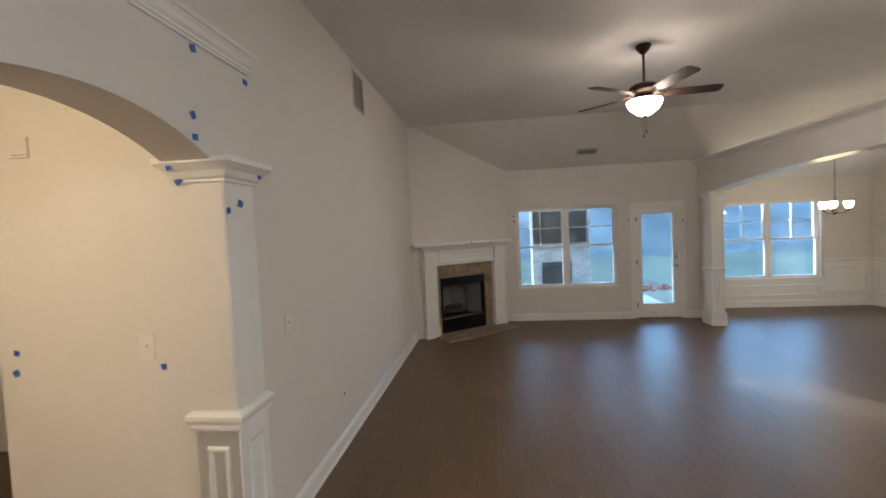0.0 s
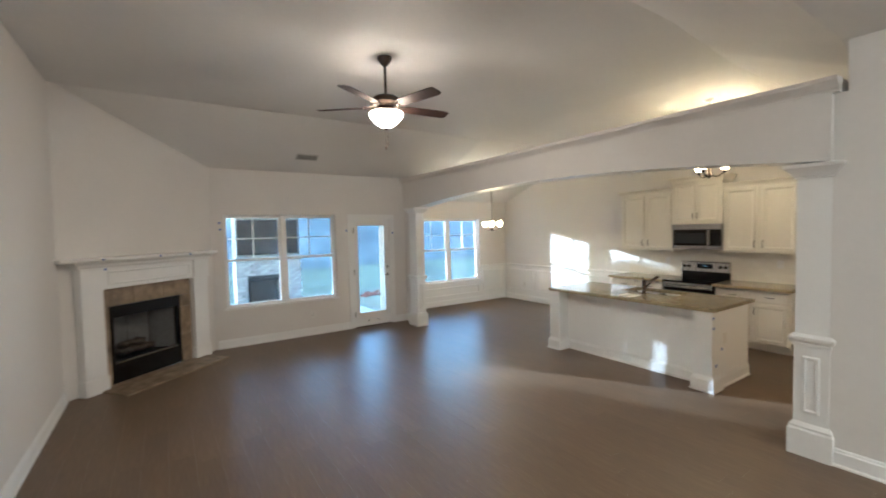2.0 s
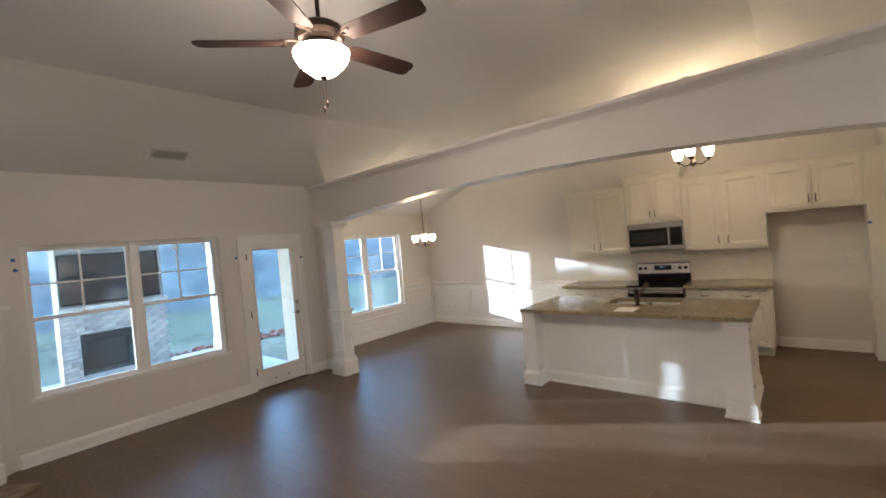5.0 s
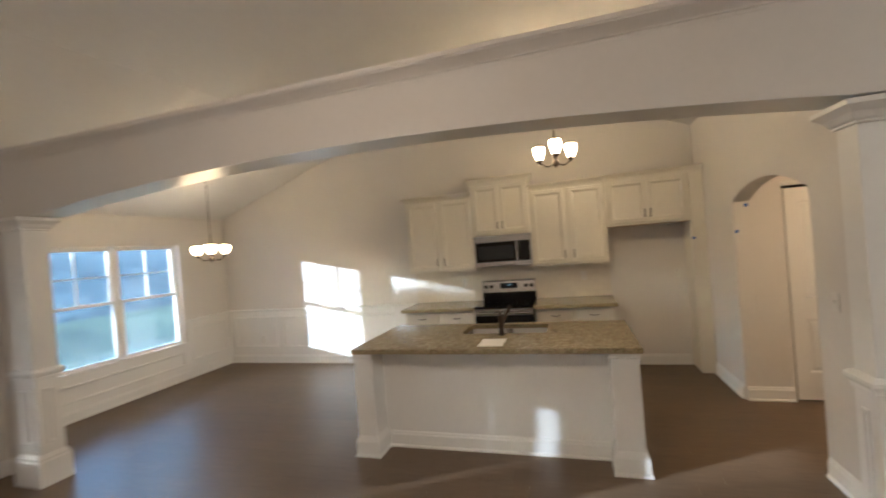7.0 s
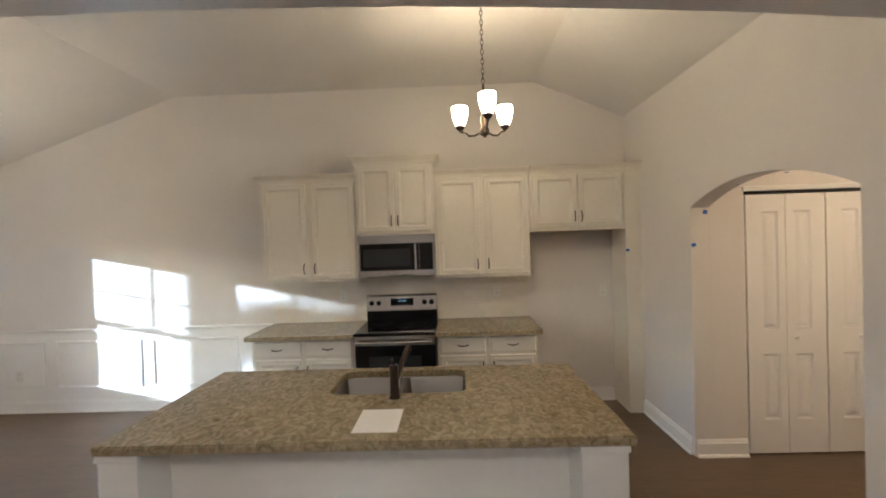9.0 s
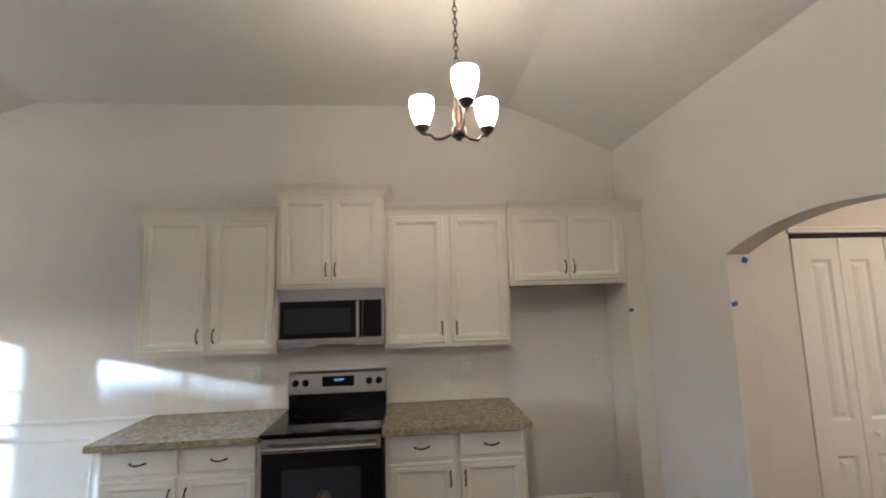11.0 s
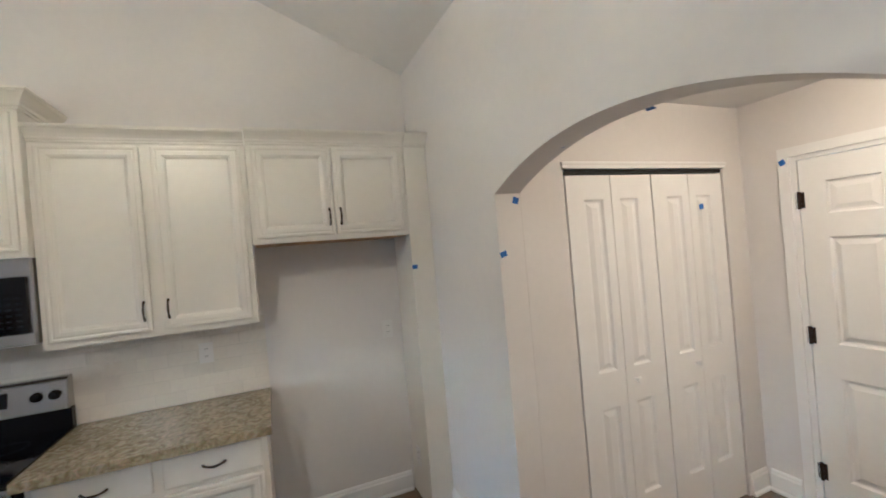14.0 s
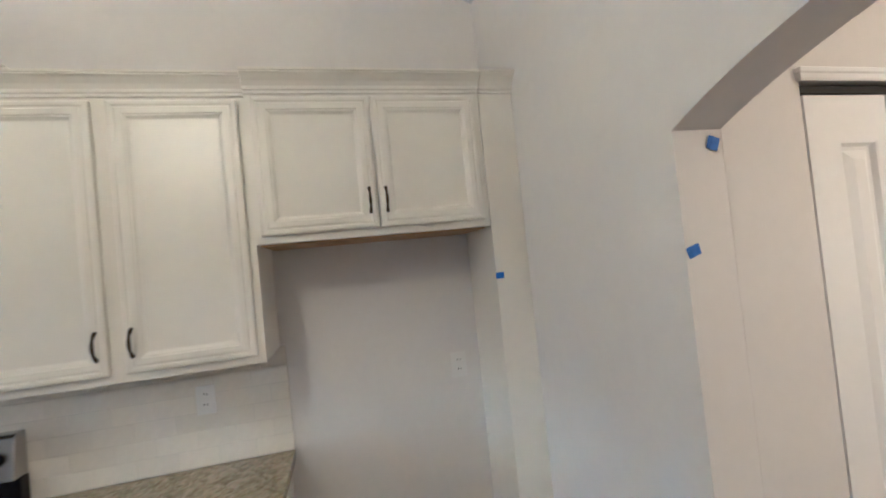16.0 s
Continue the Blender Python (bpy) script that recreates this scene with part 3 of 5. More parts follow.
def bifold_closet():
    y0, y1 = -0.012, 1.215
    d = thing("door_2", pose(HALL_END, (y0 + y1) / 2, 0, 0, 0, -90), "closed white bifold closet doors with four moulded leaves", "closet door", "", "structure")
    hw = (y1 - y0) / 2
    part("door_frame", boxes(((-hw, 0.05, 0), (-hw + 0.02, 0.11, 2.045)), ((hw - 0.02, 0.05, 0), (hw, 0.11, 2.045)), ((-hw + 0.02, 0.05, 2.036), (hw - 0.02, 0.11, 2.045))), M_TRIM, d)
    part("track", boxes(((-hw + 0.004, 0.012, 2.016), (hw - 0.004, 0.049, 2.036))), M_HOLE, d, "dark metal sliding track")
    part("head_trim", moulded(bmesh.new(), -hw - 0.008, -0.012, hw + 0.008, -0.001, [(0, 2.04), (0.002, 2.046), (0.002, 2.058), (0.006, 2.062), (0.006, 2.072), (0, 2.076)], (1, 1, 1, 0)), M_TRIM, d)
    gap = (0.016, 0.005, 0.010, 0.005, 0.016)
    lw = (2 * hw - sum(gap)) / 4
    x = -hw
    for k in range(4):
        x += gap[k]
        a = 0.108 if k % 2 == 0 else 0.055
        panelled_leaf(lw, 2.008, d, "leaf", x, [(a, a + 0.138)], [(0.27, 0.785), (0.965, 1.885)], {1: x + 0.06, 2: x + lw - 0.05}.get(k), 0.005)
        x += lw


def hall_door():
    x0, x1 = 5.02, 5.90
    d = thing("door_3", pose((x0 + x1) / 2, HALL_SIDE, 0, 0, 0, 180), "closed white six-panel hall door with dark hinges", "door", "", "structure")
    hw = (x1 - x0) / 2
    part("door_frame", boxes(((-hw, -0.004, 0), (-hw + 0.03, 0.11, 2.045)), ((hw - 0.03, -0.004, 0), (hw, 0.11, 2.045)), ((-hw + 0.03, -0.004, 2.02), (hw - 0.03, 0.11, 2.045)), bevel=0.003), M_TRIM, d)
    c = 0.055
    part("casing", boxes(((-hw - c, -0.018, 0), (-hw, -0.002, 2.045 + c)), ((hw, -0.018, 0), (hw + c, -0.002, 2.045 + c)), ((-hw, -0.018, 2.045), (hw, -0.002, 2.045 + c)), bevel=0.005), M_TRIM, d)
    panelled_leaf(2 * hw - 0.066, 2.017, d, "door_leaf", -hw + 0.033, [(0.115, 0.355), (0.46, 0.70)], [(0.22, 0.80), (0.98, 1.58), (1.70, 1.89)], None, 0.004)
    for z in (0.24, 1.02, 1.79):
        hinge(d, -hw + 0.034, -0.008, z)
    bm = lathe(bmesh.new(), [(0.0, 0.06), (0.02, 0.058), (0.027, 0.045), (0.02, 0.03), (0.01, 0.02), (0.01, 0.008), (0.03, 0.006), (0.03, 0)], n=16)
    bm.transform(pose(hw - 0.1, 0.0, 0.97, 90))
    part("door_handle", bm, M_BRONZE, d, "dark bronze knob", True)


double_window("window_1", 0.63, 2.455, 0.62, 2.135, BACK, "white double-hung window pair with grids in the upper sashes")
double_window("window_2", 4.66, 6.465, 0.55, 2.08, DIN, "white double-hung dining window pair with grids in the upper sashes")
glazed_door()
bifold_closet()
hall_door()


# ---- wainscot in the dining area ----
def wainscot():
    prof = [(0, 0), (0.005, 0.012), (0.016, 0.013), (0.02, 0.006), (0.03, 0.004), (0.034, 0.0)]
    rail = [(0, 0.845), (0.008, 0.85), (0.01, 0.872), (0.02, 0.886), (0.024, 0.90), (0.01, 0.908), (0, 0.91)]
    w = thing("trim_wainscot", pose(0, 0, 0), "white painted wainscot of rectangular moulding frames under a chair rail", "wainscot", "", "structure")
    part("backing", boxes(((KIT - 0.004, 5.42, 0.12), (KIT - 0.001, DIN - 0.001, 0.875)), ((6.51, DIN - 0.004, 0.12), (KIT - 0.006, DIN - 0.001, 0.875)), ((4.27, DIN - 0.004, 0.12), (6.51, DIN - 0.001, 0.525))), M_TRIM, w)
    bm = bmesh.new()
    rings(bm, [[(KIT - o, y, z) for o, z in rail] for y in (5.40, DIN)])
    rings(bm, [[(x, DIN - o, z) for o, z in rail] for x in (6.51, KIT)])
    part("chair_rail", bm, M_TRIM, w)
    for a, b in ((8.82, 7.95), (7.83, 6.87), (6.75, 5.80)):
        part("panel_moulding", panel(bmesh.new(), (KIT - 0.004, a, 0.26), (0, -1, 0), (0, 0, 1), (-1, 0, 0), a - b, 0.52, prof, False), M_TRIM, w)
    for a, b, z0, z1 in ((4.35, 4.60, 0.22, 0.43), (4.70, 6.43, 0.22, 0.43), (6.57, 7.26, 0.26, 0.78)):
        part("panel_moulding", panel(bmesh.new(), (a, DIN - 0.004, z0), (1, 0, 0), (0, 0, 1), (0, -1, 0), b - a, z1 - z0, prof, False), M_TRIM, w)


wainscot()


# ---- fireplace in the corner ----
def fireplace():
    f = thing("fireplace", DIAG.copy(), "white wooden mantel surround with tan stone tiles and a black firebox", "fireplace")
    a, b, z0, z1 = 0.485, 1.445, 0.06, 0.975
    # stone field round the opening
    l, r, zt = 0.385, 1.615, 1.20
    for x0, x1, y0, y1 in ((l, a, 0.0, 0.41), (l, a, 0.414, 0.80), (l, 0.79, 0.977, zt), (0.794, 1.20, 0.977, zt), (1.204, r, 0.977, zt), (b, r, 0.0, 0.41), (b, r, 0.414, 0.80), (l, a, 0.804, 0.973), (b, r, 0.804, 0.973)):
        part("stone_tile", boxes(((x0 + 0.001, 0.002, y0 + 0.002), (x1 - 0.001, 0.03, y1)), bevel=0.003), M_STONE, f, "tan stone tile")
    for s in (0.145, 1.616):
        w = 0.238
        bm = moulded(bmesh.new(), s, 0.001, s + w, 0.11, [(0.012, 0.0), (0.012, 0.17), (0.002, 0.185), (0, 0.19), (0, 1.18), (0.0, 1.20)], (1, 0, 1, 1))
        leg = part("pilaster", bm, M_TRIM, f)
        part("capital_block", moulded(bmesh.new(), s - 0.006, 0.001, s + w + 0.006, 0.135, [(0, 1.20), (0, 1.44), (0.006, 1.445), (0.006, 1.46)], (1, 0, 1, 1)), M_TRIM, f)
    fr = part("frieze", boxes(((0.391, 0.001, 1.203), (1.608, 0.105, 1.458)), bevel=0.003), M_TRIM, f)
    part("panel_moulding", panel(bmesh.new(), (1.56, 0.105, 1.25), (-1, 0, 0), (0, 0, 1), (0, 1, 0), 1.12, 0.165, [(0, 0), (0.005, 0.01), (0.016, 0.01), (0.024, 0)], False), M_TRIM, fr)
    part("bed_moulding", moulded(bmesh.new(), 0.12, 0.001, 1.865, 0.13, [(0.0, 1.46), (0.02, 1.48), (0.03, 1.505), (0.055, 1.525), (0.06, 1.54)], (1, 0, 1, 1)), M_TRIM, f)
    part("mantel_shelf", moulded(bmesh.new(), -0.10, 0.001, 1.94, 0.23, [(0.0, 1.54), (0.008, 1.546), (0.008, 1.572), (0, 1.58)], (0, 0, 0, 1)), M_TRIM, f)
    # firebox
    bm = boxes(((a + 0.01, -0.5, z0), (a + 0.02, -0.005, z1)), ((b - 0.02, -0.5, z0), (b - 0.01, -0.005, z1)), ((a + 0.01, -0.51, z0), (b - 0.01, -0.5, z1)), ((a + 0.01, -0.5, z1 - 0.01), (b - 0.01, -0.005, z1 - 0.002)), ((a + 0.01, -0.5, z0 + 0.001), (b - 0.01, -0.005, 0.24)))
    part("firebox", bm, M_FBLACK, f, "black steel firebox")
    for sx, ex in ((a + 0.06, a + 0.19), (b - 0.06, b - 0.19)):
        bm = bmesh.new()
        prism(bm, [(sx, -0.04), (ex, -0.33), (ex + (sx - ex) * 0.15, -0.36), (sx + (sx - ex) * 0.15, -0.05)], 0.25, 0.93, lambda u, v, w: (u, v, w))
        part("refractory_panel", bm, M_REFR, f, "sooty grey refractory panel")
    for x0, x1 in ((a + 0.2, a + 0.455), (a + 0.465, b - 0.2)):
        part("refractory_panel", boxes(((x0, -0.36, 0.25), (x1, -0.335, 0.93)), bevel=0.006), M_REFR, f, "sooty grey refractory panel")
    bm = boxes(((a + 0.002, -0.01, 0.022), (b - 0.002, 0.02, 0.26)), ((a + 0.002, -0.01, 0.83), (b - 0.002, 0.02, z1 - 0.002)), ((a + 0.002, -0.01, 0.26), (a + 0.05, 0.02, 0.83)), ((b - 0.05, -0.01, 0.26), (b - 0.002, 0.02, 0.83)), bevel=0.003)
    part("face_frame", bm, M_BLACK, f, "black metal face frame")
    part("sill_strip", boxes(((a + 0.05, 0.0, 0.262), (b - 0.05, 0.024, 0.275)), bevel=0.002), M_STEEL, f, "bright metal strip")
    bm = bmesh.new()
    for k in range(7):
        x = a + 0.25 + 0.07 * k
        tube(bm, [(x, -0.31, 0.29), (x, -0.14, 0.29), (x, -0.12, 0.34)], 0.006, 6)
    tube(bm, [(a + 0.22, -0.2, 0.288), (a + 0.7, -0.2, 0.288)], 0.007, 6)
    tube(bm, [(a + 0.22, -0.3, 0.288), (a + 0.7, -0.3, 0.288)], 0.007, 6)
    for x in (a + 0.25, a + 0.67):
        for y in (-0.3, -0.2):
            tube(bm, [(x, y, 0.24), (x, y, 0.288)], 0.006, 6)
    part("grate", bm, M_FBLACK, f, "black iron grate")
    for y, z, x0, x1 in ((-0.28, 0.335, 0.22, 0.68), (-0.19, 0.335, 0.26, 0.70), (-0.24, 0.41, 0.26, 0.62)):
        bm = tube(bmesh.new(), [(a + x0 + (x1 - x0) * k / 8, y + 0.02 * math.sin(k * 1.7), z + 0.012 * math.sin(k * 2.3)) for k in range(9)], 0.045, 10, [0.03] + [0.042 + 0.006 * math.sin(k * 3.1) for k in range(7)] + [0.03])
        part("log", bm, M_LOG, f, "charred ceramic log", True)
    h = thing("hearth", DIAG.copy(), "low tan stone hearth slab of tiles in front of the fireplace", "hearth")
    for k in range(3):
        part("stone_tile", boxes(((0.387 + 0.409 * k, 0.032, 0.0), (0.793 + 0.409 * k, 0.123, 0.02)), bevel=0.003), M_STONE, h)
    for k in range(4):
        x0 = 0.30 + 0.37 * k
        part("stone_tile", boxes(((x0 + 0.002, 0.125, 0.0), (x0 + 0.368, 0.53, 0.02)), bevel=0.004), M_STONE, h)


fireplace()


# ---- kitchen ----
def kit(y, out=0.0, z=0.0):
    """Local x runs along +y of the room, local y out from the kitchen wall."""
    return pose(KIT - out, y, z, 0, 0, 90)


DOOR_PROFILE = [(0, 0), (0, 0.016), (0.003, 0.0195), (0.008, 0.021), (0.016, 0.021), (0.019, 0.0175), (0.024, 0.0175), (0.028, 0.0205), (0.047, 0.0205), (0.050, 0.017), (0.055, 0.016), (0.064, 0.007), (0.068, 0.006)]
DRAWER_PROFILE = [(0, 0), (0, 0.015), (0.005, 0.019), (0.012, 0.020)]


def pull(parent, x, y, z, upright, length=0.096):
    """Bowed bronze pull with round feet."""
    pts, rad = [], []
    for k in range(13):
        s = -1 + 2 * k / 12
        off = 0.006 + 0.024 * (1 - abs(s) ** 2.4)
        pts.append((x, y + off, z + s * length / 2) if upright else (x + s * length / 2, y + off, z - 0.006 * (1 - s * s)))
        rad.append(0.0062 if abs(s) > 0.8 else 0.0042 + 0.0016 * abs(math.cos(s * 3.14)))
    part("handle", tube(bmesh.new(), pts, 0.005, 8, rad), M_BRONZE, parent, "dark bronze bow handle", True)


def cab_door(parent, x0, x1, z0, z1, y, pull_side=None, pull_top=False):
    d = part("door", panel(bmesh.new(), (x1, y, z0), (-1, 0, 0), (0, 0, 1), (0, 1, 0), x1 - x0, z1 - z0, DOOR_PROFILE), M_CAB, parent)
    if pull_side:
        x = x0 + 0.028 if pull_side < 0 else x1 - 0.028
        pull(d, x, y + 0.02, z1 - 0.105 if pull_top else z0 + 0.105, True)
    return d


def wall_cabinet(y0, y1, z0, z1, depth, crown_top, label, sides=(1, 1), gap=0.045):
    w, h = y1 - y0, z1 - z0
    c = thing("wall_cabinet", kit(y0, 0.002, z0), label, "cabinet", "wall cabinets")
    part("body", boxes(((0.001, 0, 0), (w - 0.001, depth, h)), bevel=0.002), M_CAB, c)
    m = w / 2
    e = 0.026
    cab_door(c, e, m - gap / 2, 0.03, h - 0.018, depth + 0.001, +1)
    cab_door(c, m + gap / 2, w - e, 0.03, h - 0.018, depth + 0.001, -1)
    ct = crown_top - z1
    prof = [(0.0, h - 0.004), (0.010, h - 0.002), (0.010, h + 0.008), (0.016, h + 0.011), (0.018, h + 0.3 * ct), (0.028, h + 0.5 * ct), (0.044, h + 0.72 * ct), (0.053, h + 0.8 * ct), (0.053, h + 0.86 * ct), (0.058, h + 0.88 * ct), (0.058, h + ct)]
    part("crown", moulded(bmesh.new(), 0.001, 0, w - 0.001, depth, prof, (sides[0], 0, sides[1], 1)), M_CAB, c)
    return c


def base_cabinet(y0, y1, label):
    w = y1 - y0
    c = thing("base_cabinet", kit(y0, 0.002, 0), label, "cabinet", "base cabinets")
    d = 0.60
    part("body", boxes(((0.001, 0, 0.10), (w - 0.001, d, 0.868)), bevel=0.002), M_CAB, c)
    part("toe_kick", boxes(((0.01, 0, 0), (w - 0.01, d - 0.07, 0.099))), M_CAB, c)
    m = w / 2
    for a, b, s in ((0.028, m - 0.02, 1), (m + 0.02, w - 0.028, -1)):
        dr = part("drawer", panel(bmesh.new(), (b, d + 0.001, 0.70), (-1, 0, 0), (0, 0, 1), (0, 1, 0), b - a, 0.145, DRAWER_PROFILE), M_CAB, c)
        pull(dr, (a + b) / 2, d + 0.02, 0.775, False)
        cab_door(c, a, b, 0.125, 0.675, d + 0.001, s, True)
    return c


def slab(x0, y0, x1, y1, z0, z1, hole=None):
    """Worktop with an eased edge, and a rectangular cut-out with round corners."""
    bm = bmesh.new()
    if not hole:
        bx(bm, (x0, y0, z0), (x1, y1, z1))
    else:
        hx0, hy0, hx1, hy1 = hole
        r, inner = 0.06, []
        for cx, cy, a0 in ((hx1 - r, hy1 - r, 0), (hx0 + r, hy1 - r, 90), (hx0 + r, hy0 + r, 180), (hx1 - r, hy0 + r, 270)):
            inner += [(cx + r * math.cos(radians(a0 + 15 * k)), cy + r * math.sin(radians(a0 + 15 * k))) for k in range(7)]
        outer = [(x1, y1), (x0, y1), (x0, y0), (x1, y0)]
        top, bot, to, bo = [], [], [], []
        for z, ii, oo in ((z1, top, to), (z0, bot, bo)):
            ii += [bm.verts.new((*p, z)) for p in inner]
            oo += [bm.verts.new((*p, z)) for p in outer]
        for ii, oo in ((top, to), (bot, bo)):
            for q in range(4):
                seg = ii[q * 7:q * 7 + 7]
                for k in range(6):
                    bm.faces.new((oo[q], seg[k + 1], seg[k]))
                nx = ii[(q * 7 + 7) % 28]
                bm.faces.new((oo[q], oo[(q + 1) % 4], nx, seg[6]))
        for k in range(28):
            bm.faces.new((top[k], top[(k + 1) % 28], bot[(k + 1) % 28], bot[k]))
        for q in range(4):
            bm.faces.new((to[q], bo[q], bo[(q + 1) % 4], to[(q + 1) % 4]))
        bmesh.ops.recalc_face_normals(bm, faces=bm.faces)
    rim = [e for e in bm.edges if all(abs(v.co.x - x0) < 1e-5 or abs(v.co.x - x1) < 1e-5 or abs(v.co.y - y0) < 1e-5 or abs(v.co.y - y1) < 1e-5 for v in e.verts) and len(e.link_faces) == 2 and e.calc_face_angle(0) > 0.6]
    bmesh.ops.bevel(bm, geom=rim, offset=0.007, segments=2, affect='EDGES')
    return bm


def kitchen_run():
    wall_cabinet(4.385, 5.35, 1.37, 2.362, 0.335, 2.435, "cream painted two-door wall cabinet beside the microwave", (0, 1), 0.05)
    wall_cabinet(3.625, 4.383, 1.815, 2.50, 0.38, 2.587, "raised cream painted two-door wall cabinet over the microwave", (1, 1), 0.008)
    wall_cabinet(2.69, 3.623, 1.37, 2.362, 0.335, 2.435, "cream painted two-door wall cabinet over the worktop", (0, 0), 0.05)
    c = wall_cabinet(1.775, 2.688, 1.80, 2.362, 0.36, 2.438, "short cream painted wall cabinet over the refrigerator space", (0, 0), 0.008)
    part("underside", boxes(((0.02, 0.01, -0.006), (0.90, 0.34, -0.001))), M_WOODEDGE, c, "bare plywood underside")
    f = thing("refrigerator_side_panel", kit(1.622, 0.002, 0), "tall cream painted filler panel beside the refrigerator space", "panel")
    part("panel", boxes(((0.0, 0, 0), (0.15, 0.358, 2.362)), bevel=0.002), M_CAB, f)
    prof = [(0.0, 2.358), (0.010, 2.360), (0.010, 2.370), (0.016, 2.373), (0.018, 2.385), (0.028, 2.40), (0.044, 2.417), (0.053, 2.423), (0.053, 2.427), (0.058, 2.429), (0.058, 2.438)]
    part("crown", moulded(bmesh.new(), 0.0, 0, 0.15, 0.36, prof, (0, 0, 0, 1)), M_CAB, f)
    base_cabinet(4.39, 5.36, "cream painted base cabinet with two drawers over two doors")
    base_cabinet(2.69, 3.62, "cream painted base cabinet with two drawers over two doors")
    for a, b in ((4.385, 5.39), (2.665, 3.63)):
        t = tagged(mesh_object("worktop", slab(KIT - 0.69, a, KIT - 0.012, b, 0.869, 0.91), M_GRANITE), "speckled beige granite worktop on a base cabinet", "worktop", "worktops")


def microwave():
    m = thing("microwave", kit(3.628, 0.002, 1.412), "stainless steel over-range microwave with a black glass door", "microwave")
    w, h, d = 0.752, 0.40, 0.365
    part("body", boxes(((0, 0, 0), (w, d, h)), bevel=0.004), M_STEEL, m)
    dr = part("door", boxes(((0.155, d + 0.001, 0.055), (w - 0.02, d + 0.022, 0.315)), bevel=0.004), M_BGLASS, m, "black glass door")
    part("window", boxes(((0.235, d + 0.023, 0.09), (w - 0.05, d + 0.025, 0.265)), bevel=0.001), M_OVENW, dr, "dark see-through mesh window")
    part("trim", boxes(((0.0, d + 0.001, 0.318), (w, d + 0.02, h)), ((0.0, d + 0.001, 0.0), (w, d + 0.02, 0.052)), bevel=0.003), M_STEEL, m)
    hd = bmesh.new()
    rings(hd, [[(0.165 + a, d + b, z) for a, b in ((0, 0.03), (0.012, 0.05), (0.03, 0.05), (0.042, 0.03), (0.03, 0.024), (0.012, 0.024))] for z in (0.06, 0.31)])
    part("handle", hd, M_STEEL, dr, "stainless bar handle")
    cp = part("control_panel", boxes(((0.02, d + 0.001, 0.055), (0.15, d + 0.02, 0.315)), bevel=0.003), M_BGLASS, m, "black glass control panel")
    bm = bmesh.new()
    for r in range(6):
        for c in range(3):
            bx(bm, (0.04 + c * 0.034, d + 0.0203, 0.085 + r * 0.026), (0.06 + c * 0.034, d + 0.021, 0.093 + r * 0.026))
    part("keypad", bm, M_FAINT, cp, "grey printed key marks")
    part("vent_slot", boxes(((0.206, d + 0.0195, 0.002), (0.47, d + 0.0212, 0.009))), M_HOLE, m)


